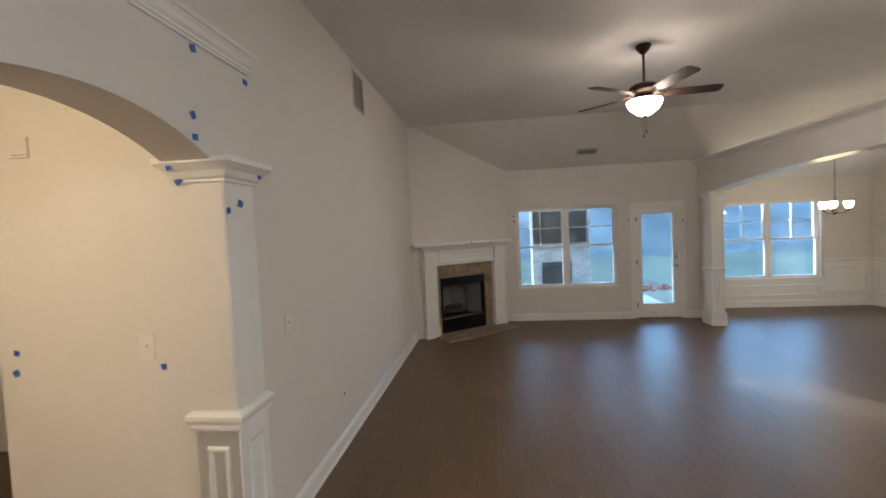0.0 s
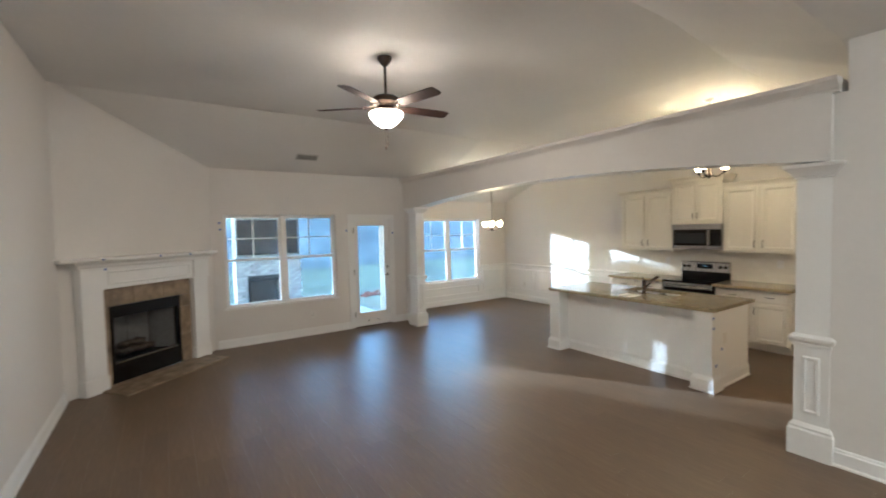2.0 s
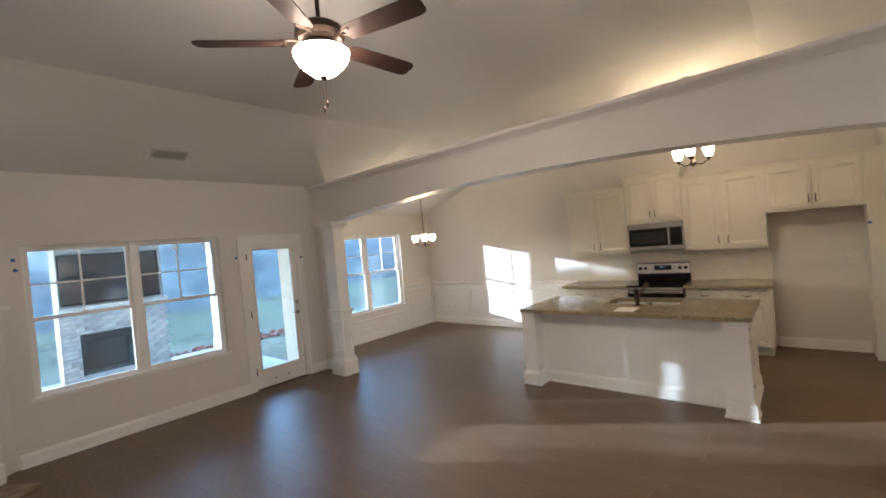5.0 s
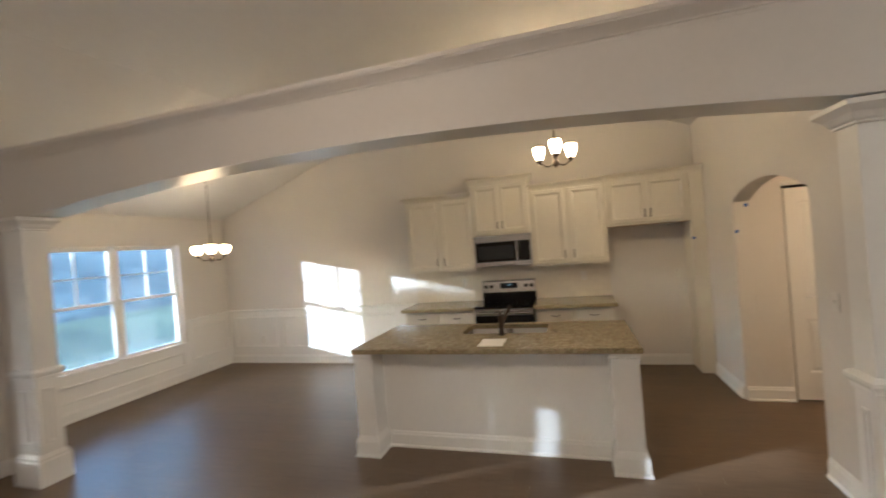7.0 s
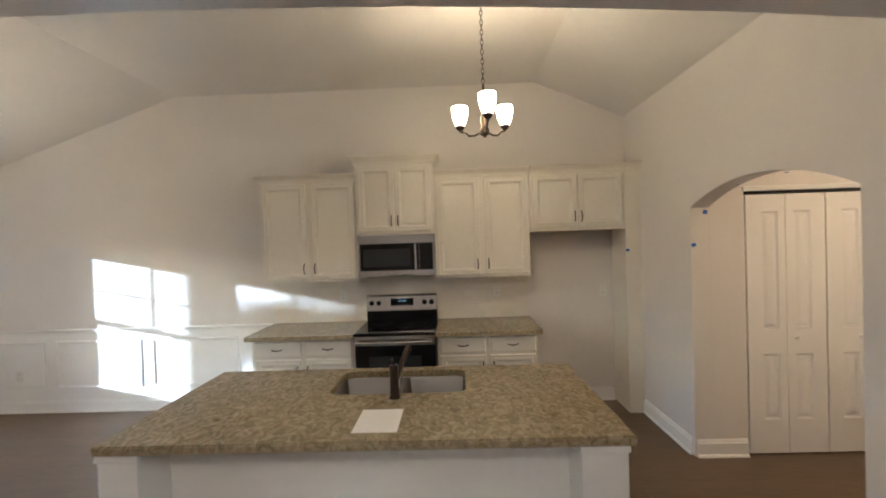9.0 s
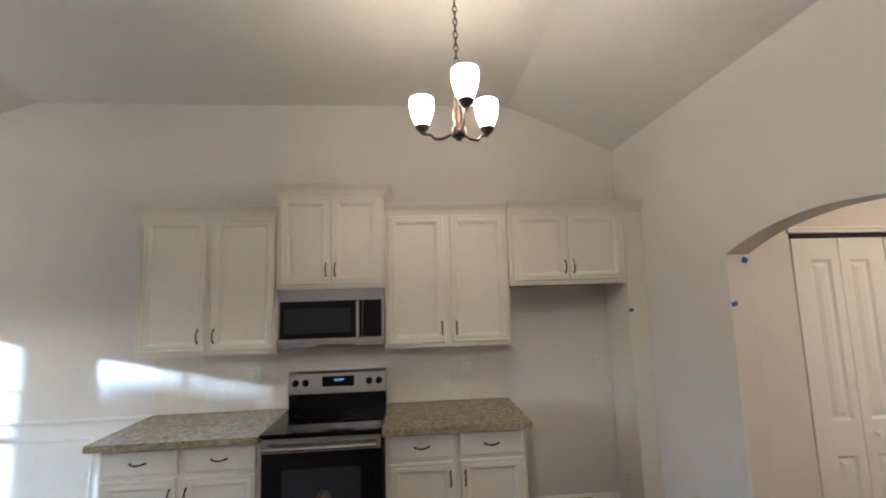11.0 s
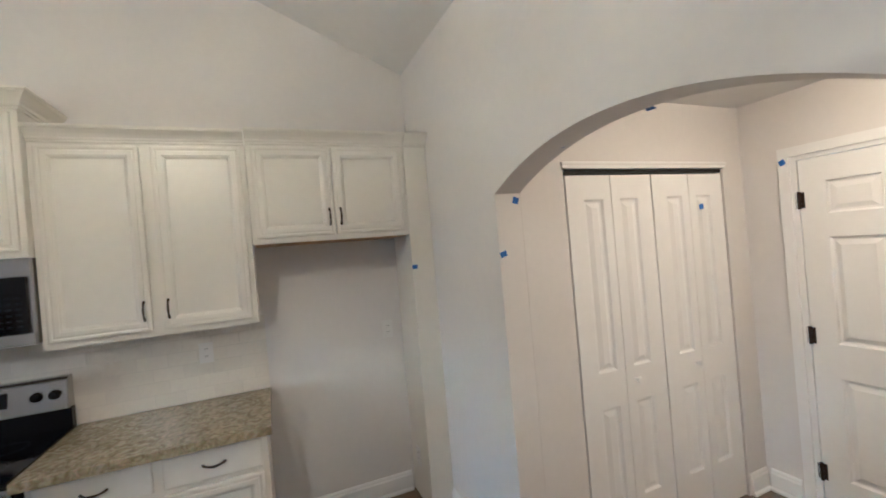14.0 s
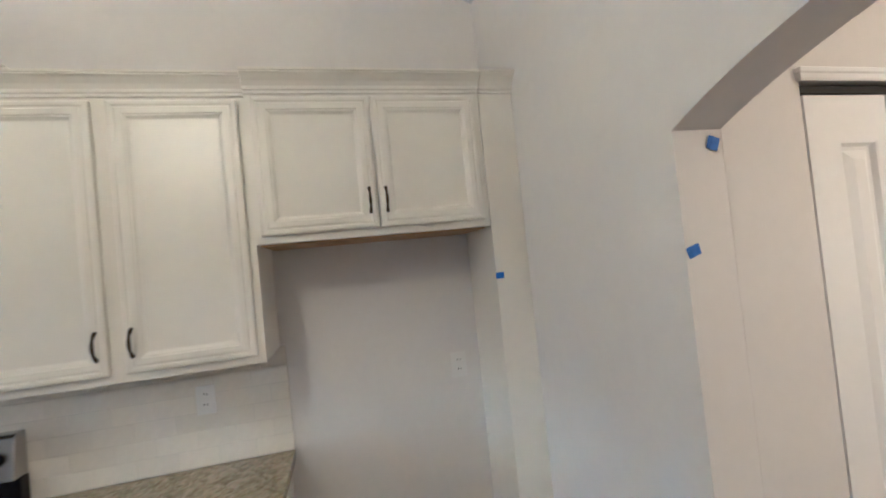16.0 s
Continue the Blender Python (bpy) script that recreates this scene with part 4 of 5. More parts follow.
def range_cooker():
    r = thing("range", kit(3.638, 0.012, 0), "stainless and black freestanding electric range with a glass top", "range")
    w = 0.742
    part("body", boxes(((0, 0, 0.03), (w, 0.62, 0.895)), bevel=0.004), M_BLACK, r)
    for x in (0.03, w - 0.07):
        part("foot", boxes(((x, 0.05, 0), (x + 0.04, 0.57, 0.03))), M_BLACK, r)
    ck = part("cooktop", boxes(((-0.002, 0.05, 0.896), (w + 0.002, 0.665, 0.915)), bevel=0.006), M_BGLASS, r, "black ceramic glass cooktop")
    for x, y, q in ((0.19, 0.22, 0.08), (0.55, 0.22, 0.095), (0.19, 0.48, 0.11), (0.55, 0.48, 0.08)):
        part("burner_ring", lathe(bmesh.new(), [(q, 0.9152), (q - 0.0012, 0.9154), (q - 0.0025, 0.9152)], (x, y, 0), 32), M_FAINT, ck, "thin grey burner ring")
    part("riser", boxes(((0.0, 0.0, 0.896), (w, 0.045, 1.02)), bevel=0.003), M_BLACK, r)
    bg = bmesh.new()
    prism(bg, [(0, 1.021), (0.075, 1.021), (0.06, 1.175), (0.045, 1.19), (0, 1.19)], 0.0, w, lambda u, v, q: (q, u, v))
    b = part("backguard", soften(bg, 0.004), M_STEEL, r, "stainless control panel")
    part("display", boxes(((0.245, 0.071, 1.075), (0.485, 0.0735, 1.15)), bevel=0.001), M_BGLASS, b, "black glass display")
    bm = bmesh.new()
    for k, x in enumerate((0.392, 0.376, 0.352, 0.336)):
        for z0, z1 in ((1.117, 1.119), (1.129, 1.131)):
            bx(bm, (x - 0.009, 0.0737, z0), (x, 0.0742, z1))
        bx(bm, (x - 0.002, 0.0737, 1.117), (x, 0.0742, 1.131))
    part("digits", bm, M_DIGIT, b, "pale blue lit clock digits")
    for x in (0.055, 0.13, w - 0.13, w - 0.055):
        kb = lathe(bmesh.new(), [(0.0, 0.032), (0.016, 0.031), (0.021, 0.024), (0.023, 0.006), (0.026, 0.0)], n=20)
        kb.transform(pose(x, 0.066, 1.105, -84))
        part("knob", kb, M_BLACK, b, "black control knob", True)
    d = part("oven_door", boxes(((0.008, 0.621, 0.25), (w - 0.008, 0.655, 0.868)), bevel=0.005), M_BGLASS, r, "black glass oven door")
    part("door_rail", boxes(((0.004, 0.621, 0.80), (w - 0.004, 0.66, 0.885)), bevel=0.004), M_STEEL, d, "stainless top rail")
    part("oven_window", boxes(((0.13, 0.656, 0.40), (w - 0.13, 0.658, 0.70)), bevel=0.001), M_OVENW, d)
    part("handle", tube(tube(bmesh.new(), [(0.03, 0.705, 0.835), (w / 2, 0.712, 0.835), (w - 0.03, 0.705, 0.835)], 0.013, 10), [(0.06, 0.66, 0.835), (0.06, 0.706, 0.835)], 0.009), M_STEEL, d, "stainless bar handle", True)
    part("drawer", boxes(((0.008, 0.621, 0.05), (w - 0.008, 0.65, 0.24)), bevel=0.004), M_STEEL, r, "stainless storage drawer")


def island():
    x0, x1, y0, y1 = 4.64, 5.60, 2.75, 4.99
    i = thing("kitchen_island", pose(x0, y0, 0), "white painted panelled kitchen island with square end posts", "island")
    w, l = x1 - x0, y1 - y0
    part("front_panel", boxes(((0.21, 0.10, 0.0), (0.24, l - 0.10, 0.868)), bevel=0.002), M_TRIM, i)
    part("cabinet_face", boxes(((w - 0.03, 0.10, 0.0), (w, l - 0.10, 0.868)), bevel=0.002), M_TRIM, i)
    part("cabinet_floor", boxes(((0.24, 0.10, 0.08), (w - 0.03, l - 0.10, 0.10))), M_TRIM, i)
    for a, b in ((0.0, 0.19), (l - 0.17, l)):
        p = part("post", moulded(bmesh.new(), 0.0, a, 0.24, b, [(0.0, 0.0), (0.0, 0.83), (0.008, 0.838), (0.008, 0.868)], (1, 1, 0, 1)), M_TRIM, i)
        part("post_base", moulded(bmesh.new(), 0.0, a, 0.205, b, [(0.032, 0.0), (0.032, 0.015), (0.022, 0.025), (0.022, 0.125), (0.016, 0.14), (0.004, 0.165), (0.001, 0.17)], (1, 1, 0, 1)), M_TRIM, p)
    for a, b in ((0.02, 0.099), (l - 0.099, l - 0.02)):
        part("end_panel", boxes(((0.241, a, 0.0), (w, b, 0.868)), bevel=0.002), M_TRIM, i)
    bm = bmesh.new()
    baseboard(bm, (0.21, l - 0.20), (0.21, 0.22), (-1, 0))
    baseboard(bm, (0.26, 0.02), (w, 0.02), (0, -1))
    baseboard(bm, (w, l - 0.02), (0.26, l - 0.02), (0, 1))
    part("base_trim", bm, M_TRIM, i)
    for k in range(4):
        a = 0.12 + k * (l - 0.24) / 4
        d = part("door", panel(bmesh.new(), (w, a + 0.01, 0.12), (0, 1, 0), (0, 0, 1), (1, 0, 0), (l - 0.24) / 4 - 0.02, 0.70, DOOR_PROFILE), M_CAB, i)
    part("outlet_plate", boxes(((0.30, 0.012, 0.48), (0.375, 0.019, 0.60)), bevel=0.002), M_PLASTIC, i)
    sx0, sx1, sy0, sy1 = 5.17, 5.57, 3.40, 4.16
    tagged(mesh_object("island_worktop", slab(x0 - 0.025, y0 - 0.03, x1 + 0.05, y1 + 0.01, 0.869, 0.91, (sx0, sy0, sx1, sy1)), M_GRANITE), "speckled beige granite island worktop around a double sink", "worktop", "worktops")
    s = thing("sink", pose((sx0 + sx1) / 2, (sy0 + sy1) / 2, 0.868), "undermount stainless steel double bowl sink", "sink")
    hx, hy = (sx1 - sx0) / 2 + 0.012, (sy1 - sy0) / 2 + 0.012
    for a, b in ((-hy, -0.012), (0.012, hy)):
        def ring(ins, z, r):
            pts = []
            for cx, cy, a0 in ((hx - ins - r, b - ins - r, 0), (-hx + ins + r, b - ins - r, 90), (-hx + ins + r, a + ins + r, 180), (hx - ins - r, a + ins + r, 270)):
                pts += [(cx + r * math.cos(radians(a0 + 18 * k)), cy + r * math.sin(radians(a0 + 18 * k)), z) for k in range(6)]
            return pts
        bowl = part("bowl", rings(bmesh.new(), [ring(-0.012, 0.0, 0.06), ring(0.0, -0.002, 0.055), ring(0.004, -0.15, 0.055), ring(0.02, -0.19, 0.05), ring(0.06, -0.2, 0.04)], (False, True)), M_SINK, s, "", True)
        dr = lathe(bmesh.new(), [(0.0, -0.197), (0.03, -0.197), (0.042, -0.192), (0.045, -0.199)], (0, (a + b) / 2, 0), 20)
        part("drain", dr, M_STEEL, bowl, "steel drain", True)
    t = thing("faucet", pose(5.105, 3.78, 0.91), "dark bronze single-lever kitchen faucet with a pull-out spout", "faucet")
    part("base", lathe(bmesh.new(), [(0.0, 0), (0.03, 0), (0.03, 0.008), (0.024, 0.016), (0.023, 0.14), (0.025, 0.15), (0.022, 0.175), (0.0, 0.18)], n=20), M_BRONZE, t, "", True)
    part("spout", tube(bmesh.new(), [(0.01, 0, 0.06), (0.06, -0.01, 0.10), (0.14, -0.03, 0.155), (0.21, -0.05, 0.20), (0.23, -0.055, 0.205)], 0.014, 12, [0.014, 0.014, 0.014, 0.019, 0.02]), M_BRONZE, t, "", True)
    part("lever", tube(bmesh.new(), [(0, 0, 0.175), (-0.012, 0.004, 0.20), (-0.03, 0.01, 0.215)], 0.007, 8), M_BRONZE, t, "", True)
    p = tagged(mesh_object("paper_sheet", boxes(((4.70, 3.715, 0.9106), (4.95, 3.915, 0.9116))), M_PAPER), "white printed sheet of paper on the island worktop", "paper")
    bm = bmesh.new()
    for k in range(9):
        bx(bm, (4.725 + k * 0.022, 3.735, 0.9118), (4.730 + k * 0.022, 3.895 - 0.03 * (k % 3), 0.912))
    part("print_lines", bm, M_PLASTIC, p, "faint grey lines of print")


kitchen_run()
microwave()
range_cooker()
island()


# ---- lamps ----
def chandelier(x, y, z, top, shade_h, shade_r, arm, label, spin=0.0, up=True):
    """Three arms with open glass shades round a turned centre, on a chain."""
    c = thing("chandelier", pose(x, y, z, 0, 0, spin), label, "chandelier", "chandeliers")
    body = [(0.0, 0.0), (0.012, 0.002), (0.014, 0.012), (0.03, 0.02), (0.034, 0.045), (0.03, 0.055), (0.024, 0.06), (0.018, 0.075), (0.026, 0.105), (0.024, 0.13), (0.012, 0.165), (0.017, 0.18), (0.017, 0.195), (0.007, 0.205), (0.007, 0.34), (0.0, 0.345)]
    part("stem", lathe(bmesh.new(), body, n=20), M_BRONZE, c, "", True)
    for k in range(3):
        a = 2 * math.pi * k / 3
        ca, sa = math.cos(a), math.sin(a)
        prof = [(0.03, 0.035), (0.07, 0.022), (0.11, 0.026), (arm - 0.04, 0.05), (arm, 0.062), (arm, 0.075)]
        part("arm", tube(bmesh.new(), [(r * ca, r * sa, q) for r, q in prof], 0.007, 8), M_BRONZE, c, "", True)
        at = (arm * ca, arm * sa, 0.065)
        cup = part("socket_cup", lathe(bmesh.new(), [(0.0, 0), (0.012, 0.002), (0.03, 0.022), (0.032, 0.034), (0.028, 0.036)], at, 18), M_BRONZE, c, "", True)
        h, r = shade_h, shade_r
        part("shade", lathe(bmesh.new(), [(0.0, 0.032), (0.03, 0.034), (0.60 * r, 0.034 + 0.12 * h), (0.82 * r, 0.034 + 0.36 * h), (0.97 * r, 0.034 + 0.66 * h), (r, 0.034 + 0.82 * h), (0.95 * r, 0.034 + h), (0.91 * r, 0.034 + h), (0.93 * r, 0.034 + 0.72 * h), (0.58 * r, 0.034 + 0.16 * h), (0.0, 0.045)], at, 24), M_SHADE, cup, "lit frosted white glass shade", True)
    # chain and canopy
    q, k, L = 0.345, 0, top - z
    ch = bmesh.new()
    while q < L - 0.05:
        pts = []
        for j in range(11):
            b = 2 * math.pi * j / 10
            u, v = 0.009 * math.cos(b), 0.02 * math.sin(b)
            pts.append((u, 0, q + 0.018 + v) if k % 2 else (0, u, q + 0.018 + v))
        tube(ch, pts, 0.0024, 5)
        q, k = q + 0.031, k + 1
    part("chain", ch, M_BRONZE, c, "dark bronze chain", True)
    part("canopy", lathe(bmesh.new(), [(0.008, L - 0.05), (0.02, L - 0.045), (0.05, L - 0.014), (0.055, L), (0.0, L)], n=24), M_TRIM, c, "", True)


chandelier(5.62, 3.22, 2.39, ceiling_z(5.62, 3.22), 0.124, 0.0545, 0.172, "dark bronze three-light chandelier with lit white shades over the kitchen", 183)
chandelier(5.52, 7.32, 1.76, ceiling_z(5.52, 7.32), 0.104, 0.058, 0.172, "dark bronze three-light chandelier with lit white shades in the dining area", 225)


def ceiling_fan():
    x, y, top = 1.70, 4.42, 3.46
    f = thing("ceiling_fan", pose(x, y, top, 0, 0, 0), "dark bronze five-blade ceiling fan with a lit glass bowl", "ceiling fan")
    part("canopy", lathe(bmesh.new(), [(0.0, 0.04), (0.072, 0.04), (0.07, 0.02), (0.045, -0.02), (0.02, -0.045), (0.0, -0.045)], n=24), M_BRONZE, f, "", True)
    part("downrod", tube(bmesh.new(), [(0, 0, -0.04), (0, 0, -0.33)], 0.013, 12), M_BRONZE, f, "", True)
    part("motor", lathe(bmesh.new(), [(0.0, -0.31), (0.03, -0.315), (0.10, -0.335), (0.138, -0.36), (0.144, -0.40), (0.125, -0.425), (0.085, -0.435), (0.085, -0.47), (0.06, -0.475), (0.0, -0.475)], n=32), M_BRONZE, f, "", True)
    for k in range(5):
        a = radians(-4 + 72 * k)
        m = Matrix.Rotation(a, 4, 'Z')
        br = bmesh.new()
        tube(br, [(0.10, 0, -0.43), (0.15, 0.012, -0.425), (0.20, 0.03, -0.432), (0.23, 0.035, -0.436)], 0.007, 6)
        tube(br, [(0.10, 0, -0.43), (0.15, -0.012, -0.425), (0.20, -0.03, -0.432), (0.23, -0.035, -0.436)], 0.007, 6)
        br.transform(m)
        part("blade_iron", br, M_BRONZE, f, "ornate dark bronze bracket", True)
        out = [(0.19, -0.05), (0.24, -0.06), (0.45, -0.068), (0.64, -0.07), (0.675, -0.06), (0.69, -0.04), (0.69, 0.04), (0.675, 0.06), (0.64, 0.07), (0.45, 0.068), (0.24, 0.06), (0.19, 0.05)]
        bl = prism(bmesh.new(), out, -0.003, 0.003, lambda u, v, w: (u, v, w))
        bl.transform(m @ Matrix.Translation((0, 0, -0.435)) @ Matrix.Rotation(radians(-12), 4, 'X'))
        part("blade", bl, M_BLADE, f, "dark walnut blade")
    lk = part("light_fitter", lathe(bmesh.new(), [(0.0, -0.474), (0.07, -0.475), (0.136, -0.484), (0.142, -0.490), (0.136, -0.494), (0.03, -0.50), (0.014, -0.51), (0.012, -0.628), (0.0, -0.629)], n=24), M_BRONZE, f, "", True)
    part("bowl", lathe(bmesh.new(), [(0.150, -0.492), (0.160, -0.497), (0.158, -0.512), (0.146, -0.54), (0.12, -0.575), (0.085, -0.605), (0.055, -0.625), (0.0, -0.632)], n=36), M_BOWL, lk, "lit white glass bowl, open at the top", True)
    part("finial", lathe(bmesh.new(), [(0.0, -0.628), (0.024, -0.634), (0.02, -0.644), (0.007, -0.655), (0.0, -0.66)], n=16), M_BRONZE, lk, "", True)
    for dx, ln in ((0.012, 0.13), (-0.012, 0.17)):
        pc = bmesh.new()
        tube(pc, [(dx, 0.0, -0.64), (dx, 0.0, -0.64 - ln)], 0.0018, 5)
        p = part("pull_chain", pc, M_BRONZE, f)
        part("fob", lathe(bmesh.new(), [(0.0, 0), (0.006, -0.006), (0.008, -0.025), (0.005, -0.04), (0.0, -0.042)], (dx, 0, -0.64 - ln), 10), M_BRONZE, p, "", True)


ceiling_fan()


def unseen_lamp(x, y, z, glass=M_HALLGLOW):
    h = thing("ceiling_light", pose(x, y, z), "unseen round lit flush ceiling light for the halls and as entry fill", "ceiling light", "hall lights")
    part("base", lathe(bmesh.new(), [(0.0, 0), (0.16, 0), (0.16, -0.02), (0.15, -0.025)], n=28), M_BRONZE, h, "", True)
    part("diffuser", lathe(bmesh.new(), [(0.148, -0.022), (0.145, -0.05), (0.11, -0.085), (0.05, -0.10), (0.0, -0.102)], n=28), glass, h, "lit frosted glass dome", True)


unseen_lamp(-1.95, 0.35, 2.74, M_WARMGLOW)
unseen_lamp(5.15, 0.55, 2.42)
# Added fill light, out of view; lifts the left wall and ceiling.
unseen_lamp(2.2, -1.3, ceiling_z(2.2, -1.3), M_ENTRYFILL)


# ---- wall fixtures ----
def facing(place, n):
    """Local x across, y up the wall, z out of it."""
    n = Vector(n).normalized()
    z = Vector((0, 0, 1))
    u = z.cross(n).normalized()
    m = Matrix((u, n.cross(u), n)).transposed().to_4x4()
    m.translation = place
    return m


def wall_plate(place, n, kind, label):
    p = thing(kind, facing(place, n), label, "switch" if kind == "light_switch" else "outlet", "wall plates")
    part("plate", soften(bx(bmesh.new(), (-0.037, -0.06, 0.0005), (0.037, 0.06, 0.006)), 0.0025), M_PLASTIC, p)
    if kind == "light_switch":
        t = boxes(((-0.005, -0.012, 0.006), (0.005, 0.012, 0.008)))
        bx(t, (-0.004, -0.002, 0.008), (0.004, 0.01, 0.018))
        part("toggle", t, M_PLASTIC, p)
    else:
        for s in (-0.022, 0.022):
            q = part("socket", boxes(((-0.017, s - 0.014, 0.006), (0.017, s + 0.014, 0.008)), bevel=0.001), M_PLASTIC, p)
            part("slots", boxes(((-0.008, s - 0.002, 0.0081), (-0.005, s + 0.008, 0.0086)), ((0.005, s - 0.002, 0.0081), (0.008, s + 0.008, 0.0086))), M_HOLE, q, "dark slots")


wall_plate((-1.456, 1.829, 1.308), (0, -1, 0), "light_switch", "white toggle switch plate on the hall wall")
wall_plate((LEFT + 0.001, 2.55, 1.25), (1, 0, 0), "light_switch", "white switch plate on the living room wall")
wall_plate((LEFT + 0.001, 3.43, 0.42), (1, 0, 0), "wall_outlet", "white outlet plate near the floor on the living room wall")
wall_plate((KIT - 0.016, 4.64, 1.18), (-1, 0, 0), "wall_outlet", "white outlet plate set in the tile backsplash")
wall_plate((KIT - 0.016, 3.00, 1.19), (-1, 0, 0), "wall_outlet", "white outlet plate set in the tile backsplash")
wall_plate((KIT - 0.001, 1.88, 1.16), (-1, 0, 0), "wall_outlet", "white outlet plate in the refrigerator space")
wall_plate((7.20, 1.774, 0.30), (0, 1, 0), "wall_outlet", "white outlet plate low on the filler panel")
wall_plate((4.61, PANTRY + 0.001, 1.19), (0, 1, 0), "light_switch", "white switch plate beside the kitchen arch")
wall_plate((2.0, BACK - 0.001, 0.36), (0, -1, 0), "wall_outlet", "white outlet plate under the window")
wall_plate((KIT - 0.006, 8.25, 0.40), (-1, 0, 0), "wall_outlet", "white outlet plate in the dining wainscot")


def grille(name, m, w, h, n, label, material, back, tilt=-38):
    g = thing(name, m, label, "vent")
    part("backing", boxes(((-w / 2 + 0.01, -h / 2 + 0.01, 0.0005), (w / 2 - 0.01, h / 2 - 0.01, 0.002))), back, g)
    part("frame", panel(bmesh.new(), (-w / 2, -h / 2, 0), (1, 0, 0), (0, 1, 0), (0, 0, 1), w, h, [(0, 0), (0, 0.004), (0.006, 0.01), (0.02, 0.01), (0.024, 0.004)], False), material, g)
    for k in range(n):
        y = -h / 2 + 0.03 + (h - 0.06) * k / (n - 1)
        s = boxes(((-w / 2 + 0.022, -0.007, -0.001), (w / 2 - 0.022, 0.007, 0.001)))
        s.transform(Matrix.Translation((0, y, 0.007)) @ Matrix.Rotation(radians(tilt), 4, 'X'))
        part("slat", s, material, g)


grille("return_air_grille", facing((LEFT + 0.001, 4.28, 3.24), (1, 0, 0)), 0.34, 0.38, 16, "white painted return air grille high on the wall", M_VENT, M_SHADOWGREY)
slope = math.atan2(3.50 - 2.86, BACK - 6.85)
cv = Matrix.Translation((1.87, 7.70, ceiling_z(1.87, 7.70) - 0.002)) @ Matrix.Rotation(slope, 4, 'X').inverted() @ Matrix.Rotation(math.pi, 4, 'X')
grille("ceiling_vent", cv, 0.36, 0.16, 5, "grey metal ceiling vent in the sloping ceiling", M_VENT, M_SHADOWGREY, 38)


chime = thing("door_chime", facing((-2.05, 1.829, 2.27), (0, -1, 0)), "small white door chime box on the hall wall", "door chime")
part("cover", soften(bx(bmesh.new(), (-0.05, -0.045, 0.0005), (0.05, 0.05, 0.012)), 0.004), M_WALL, chime)
part("grille_slot", boxes(((-0.035, -0.034, 0.0121), (0.035, -0.031, 0.0126))), M_PRINT, chime)


# ---- blue masking tape ----
def tape(place, n, turn, w=0.03, h=0.028):
    bm = bmesh.new()
    g = [[bm.verts.new((-w / 2 + w * i / 3, -h / 2 + h * j / 2, 0.0015 + 0.004 * ((i % 2) * 0.4 + j * 0.25))) for j in range(3)] for i in range(4)]
    b = [[bm.verts.new((v.co.x, v.co.y, 0.0003)) for v in row] for row in g]
    for rows, flip in ((g, False), (b, True)):
        for i in range(3):
            for j in range(2):
                f = (rows[i][j], rows[i + 1][j], rows[i + 1][j + 1], rows[i][j + 1])
                bm.faces.new(f[::-1] if flip else f)
    bm.transform(Matrix.Rotation(radians(turn), 4, 'Z'))
    ob = mesh_object("masking_tape", bm, M_TAPE)
    ob.matrix_basis = facing(place, n)
    tagged(ob, "small scrap of blue masking tape stuck on as a paint mark", "tape", "tape marks")


XP, YM, XM, YP = (1, 0, 0), (0, -1, 0), (-1, 0, 0), (0, 1, 0)
AX = LEFT + 0.13
TAPES = (((LEFT + 0.011, 3.42, 0.445), XP), ((AX + 0.001, 1.671, 2.575), XP), ((AX + 0.001, 2.03, 2.56), XP), ((AX + 0.001, 1.646, 2.30), XP), ((AX + 0.001, 1.65, 2.212), XP),
         ((AX + 0.011, 1.911, 1.957), XP), ((AX + 0.011, 1.82, 1.921), XP), ((AX + 0.045, 2.03, 2.10), XP), ((-1.205, 1.787, 2.06), YM), ((-1.215, 1.745, 2.12), YM),
         ((-2.17, 1.829, 1.28), YM), ((-2.18, 1.829, 1.18), YM), ((-1.38, 1.829, 1.21), YM),
         ((HALL_END - 0.001, 1.51, 1.89), XM), ((HALL_END - 0.001, 1.60, 1.64), XM), ((5.80, 1.51, 2.054), (0.25, 0, -1)), ((4.985, 1.53, 2.018), (-0.3, 0, -1)), ((HALL_END + 0.003, 0.205, 1.81), XM),
         ((5.39, 1.50, 2.067), (0.02, 0, -1)), ((5.93, HALL_SIDE + 0.019, 2.02), YP), ((6.999, 1.758, 1.59), XM), ((4.665, 2.749, 0.69), YM), ((4.66, 2.749, 0.80), YM), ((4.73, 2.749, 0.275), YM), ((4.86, 2.749, 0.44), YM),
         ((0.575, BACK - 0.001, 2.0), YM), ((0.585, BACK - 0.001, 1.9), YM), ((2.66, BACK - 0.001, 1.84), YM), ((3.60, BACK - 0.019, 1.78), YM))
for u, v, z in ((0.40, 0.137, 1.44), (1.02, 0.24, 1.56), (1.46, 0.24, 1.555), (0.32, 0.24, 1.56)):
    tape(DIAG @ Vector((u, v, z)), DN, 20 * z, 0.024, 0.02)
for k, (p, n) in enumerate(TAPES):
    tape(p, n, (37 * k) % 60 - 20, 0.026 + 0.004 * (k % 3), 0.026 + 0.005 * (k % 2))


# ---- porch and garden ----
def ground_z(x, y):
    """Level lawn by the house, then a bank that climbs to the woods."""
    d = max(0.0, y - 15.0)
    rise = 5.5 * (1 - math.exp(-d / 11.0)) if d > 0 else 0.0
    return -0.22 + rise + 0.12 * noise.noise((x * 0.25, y * 0.25, 0)) * min(d / 4, 1)


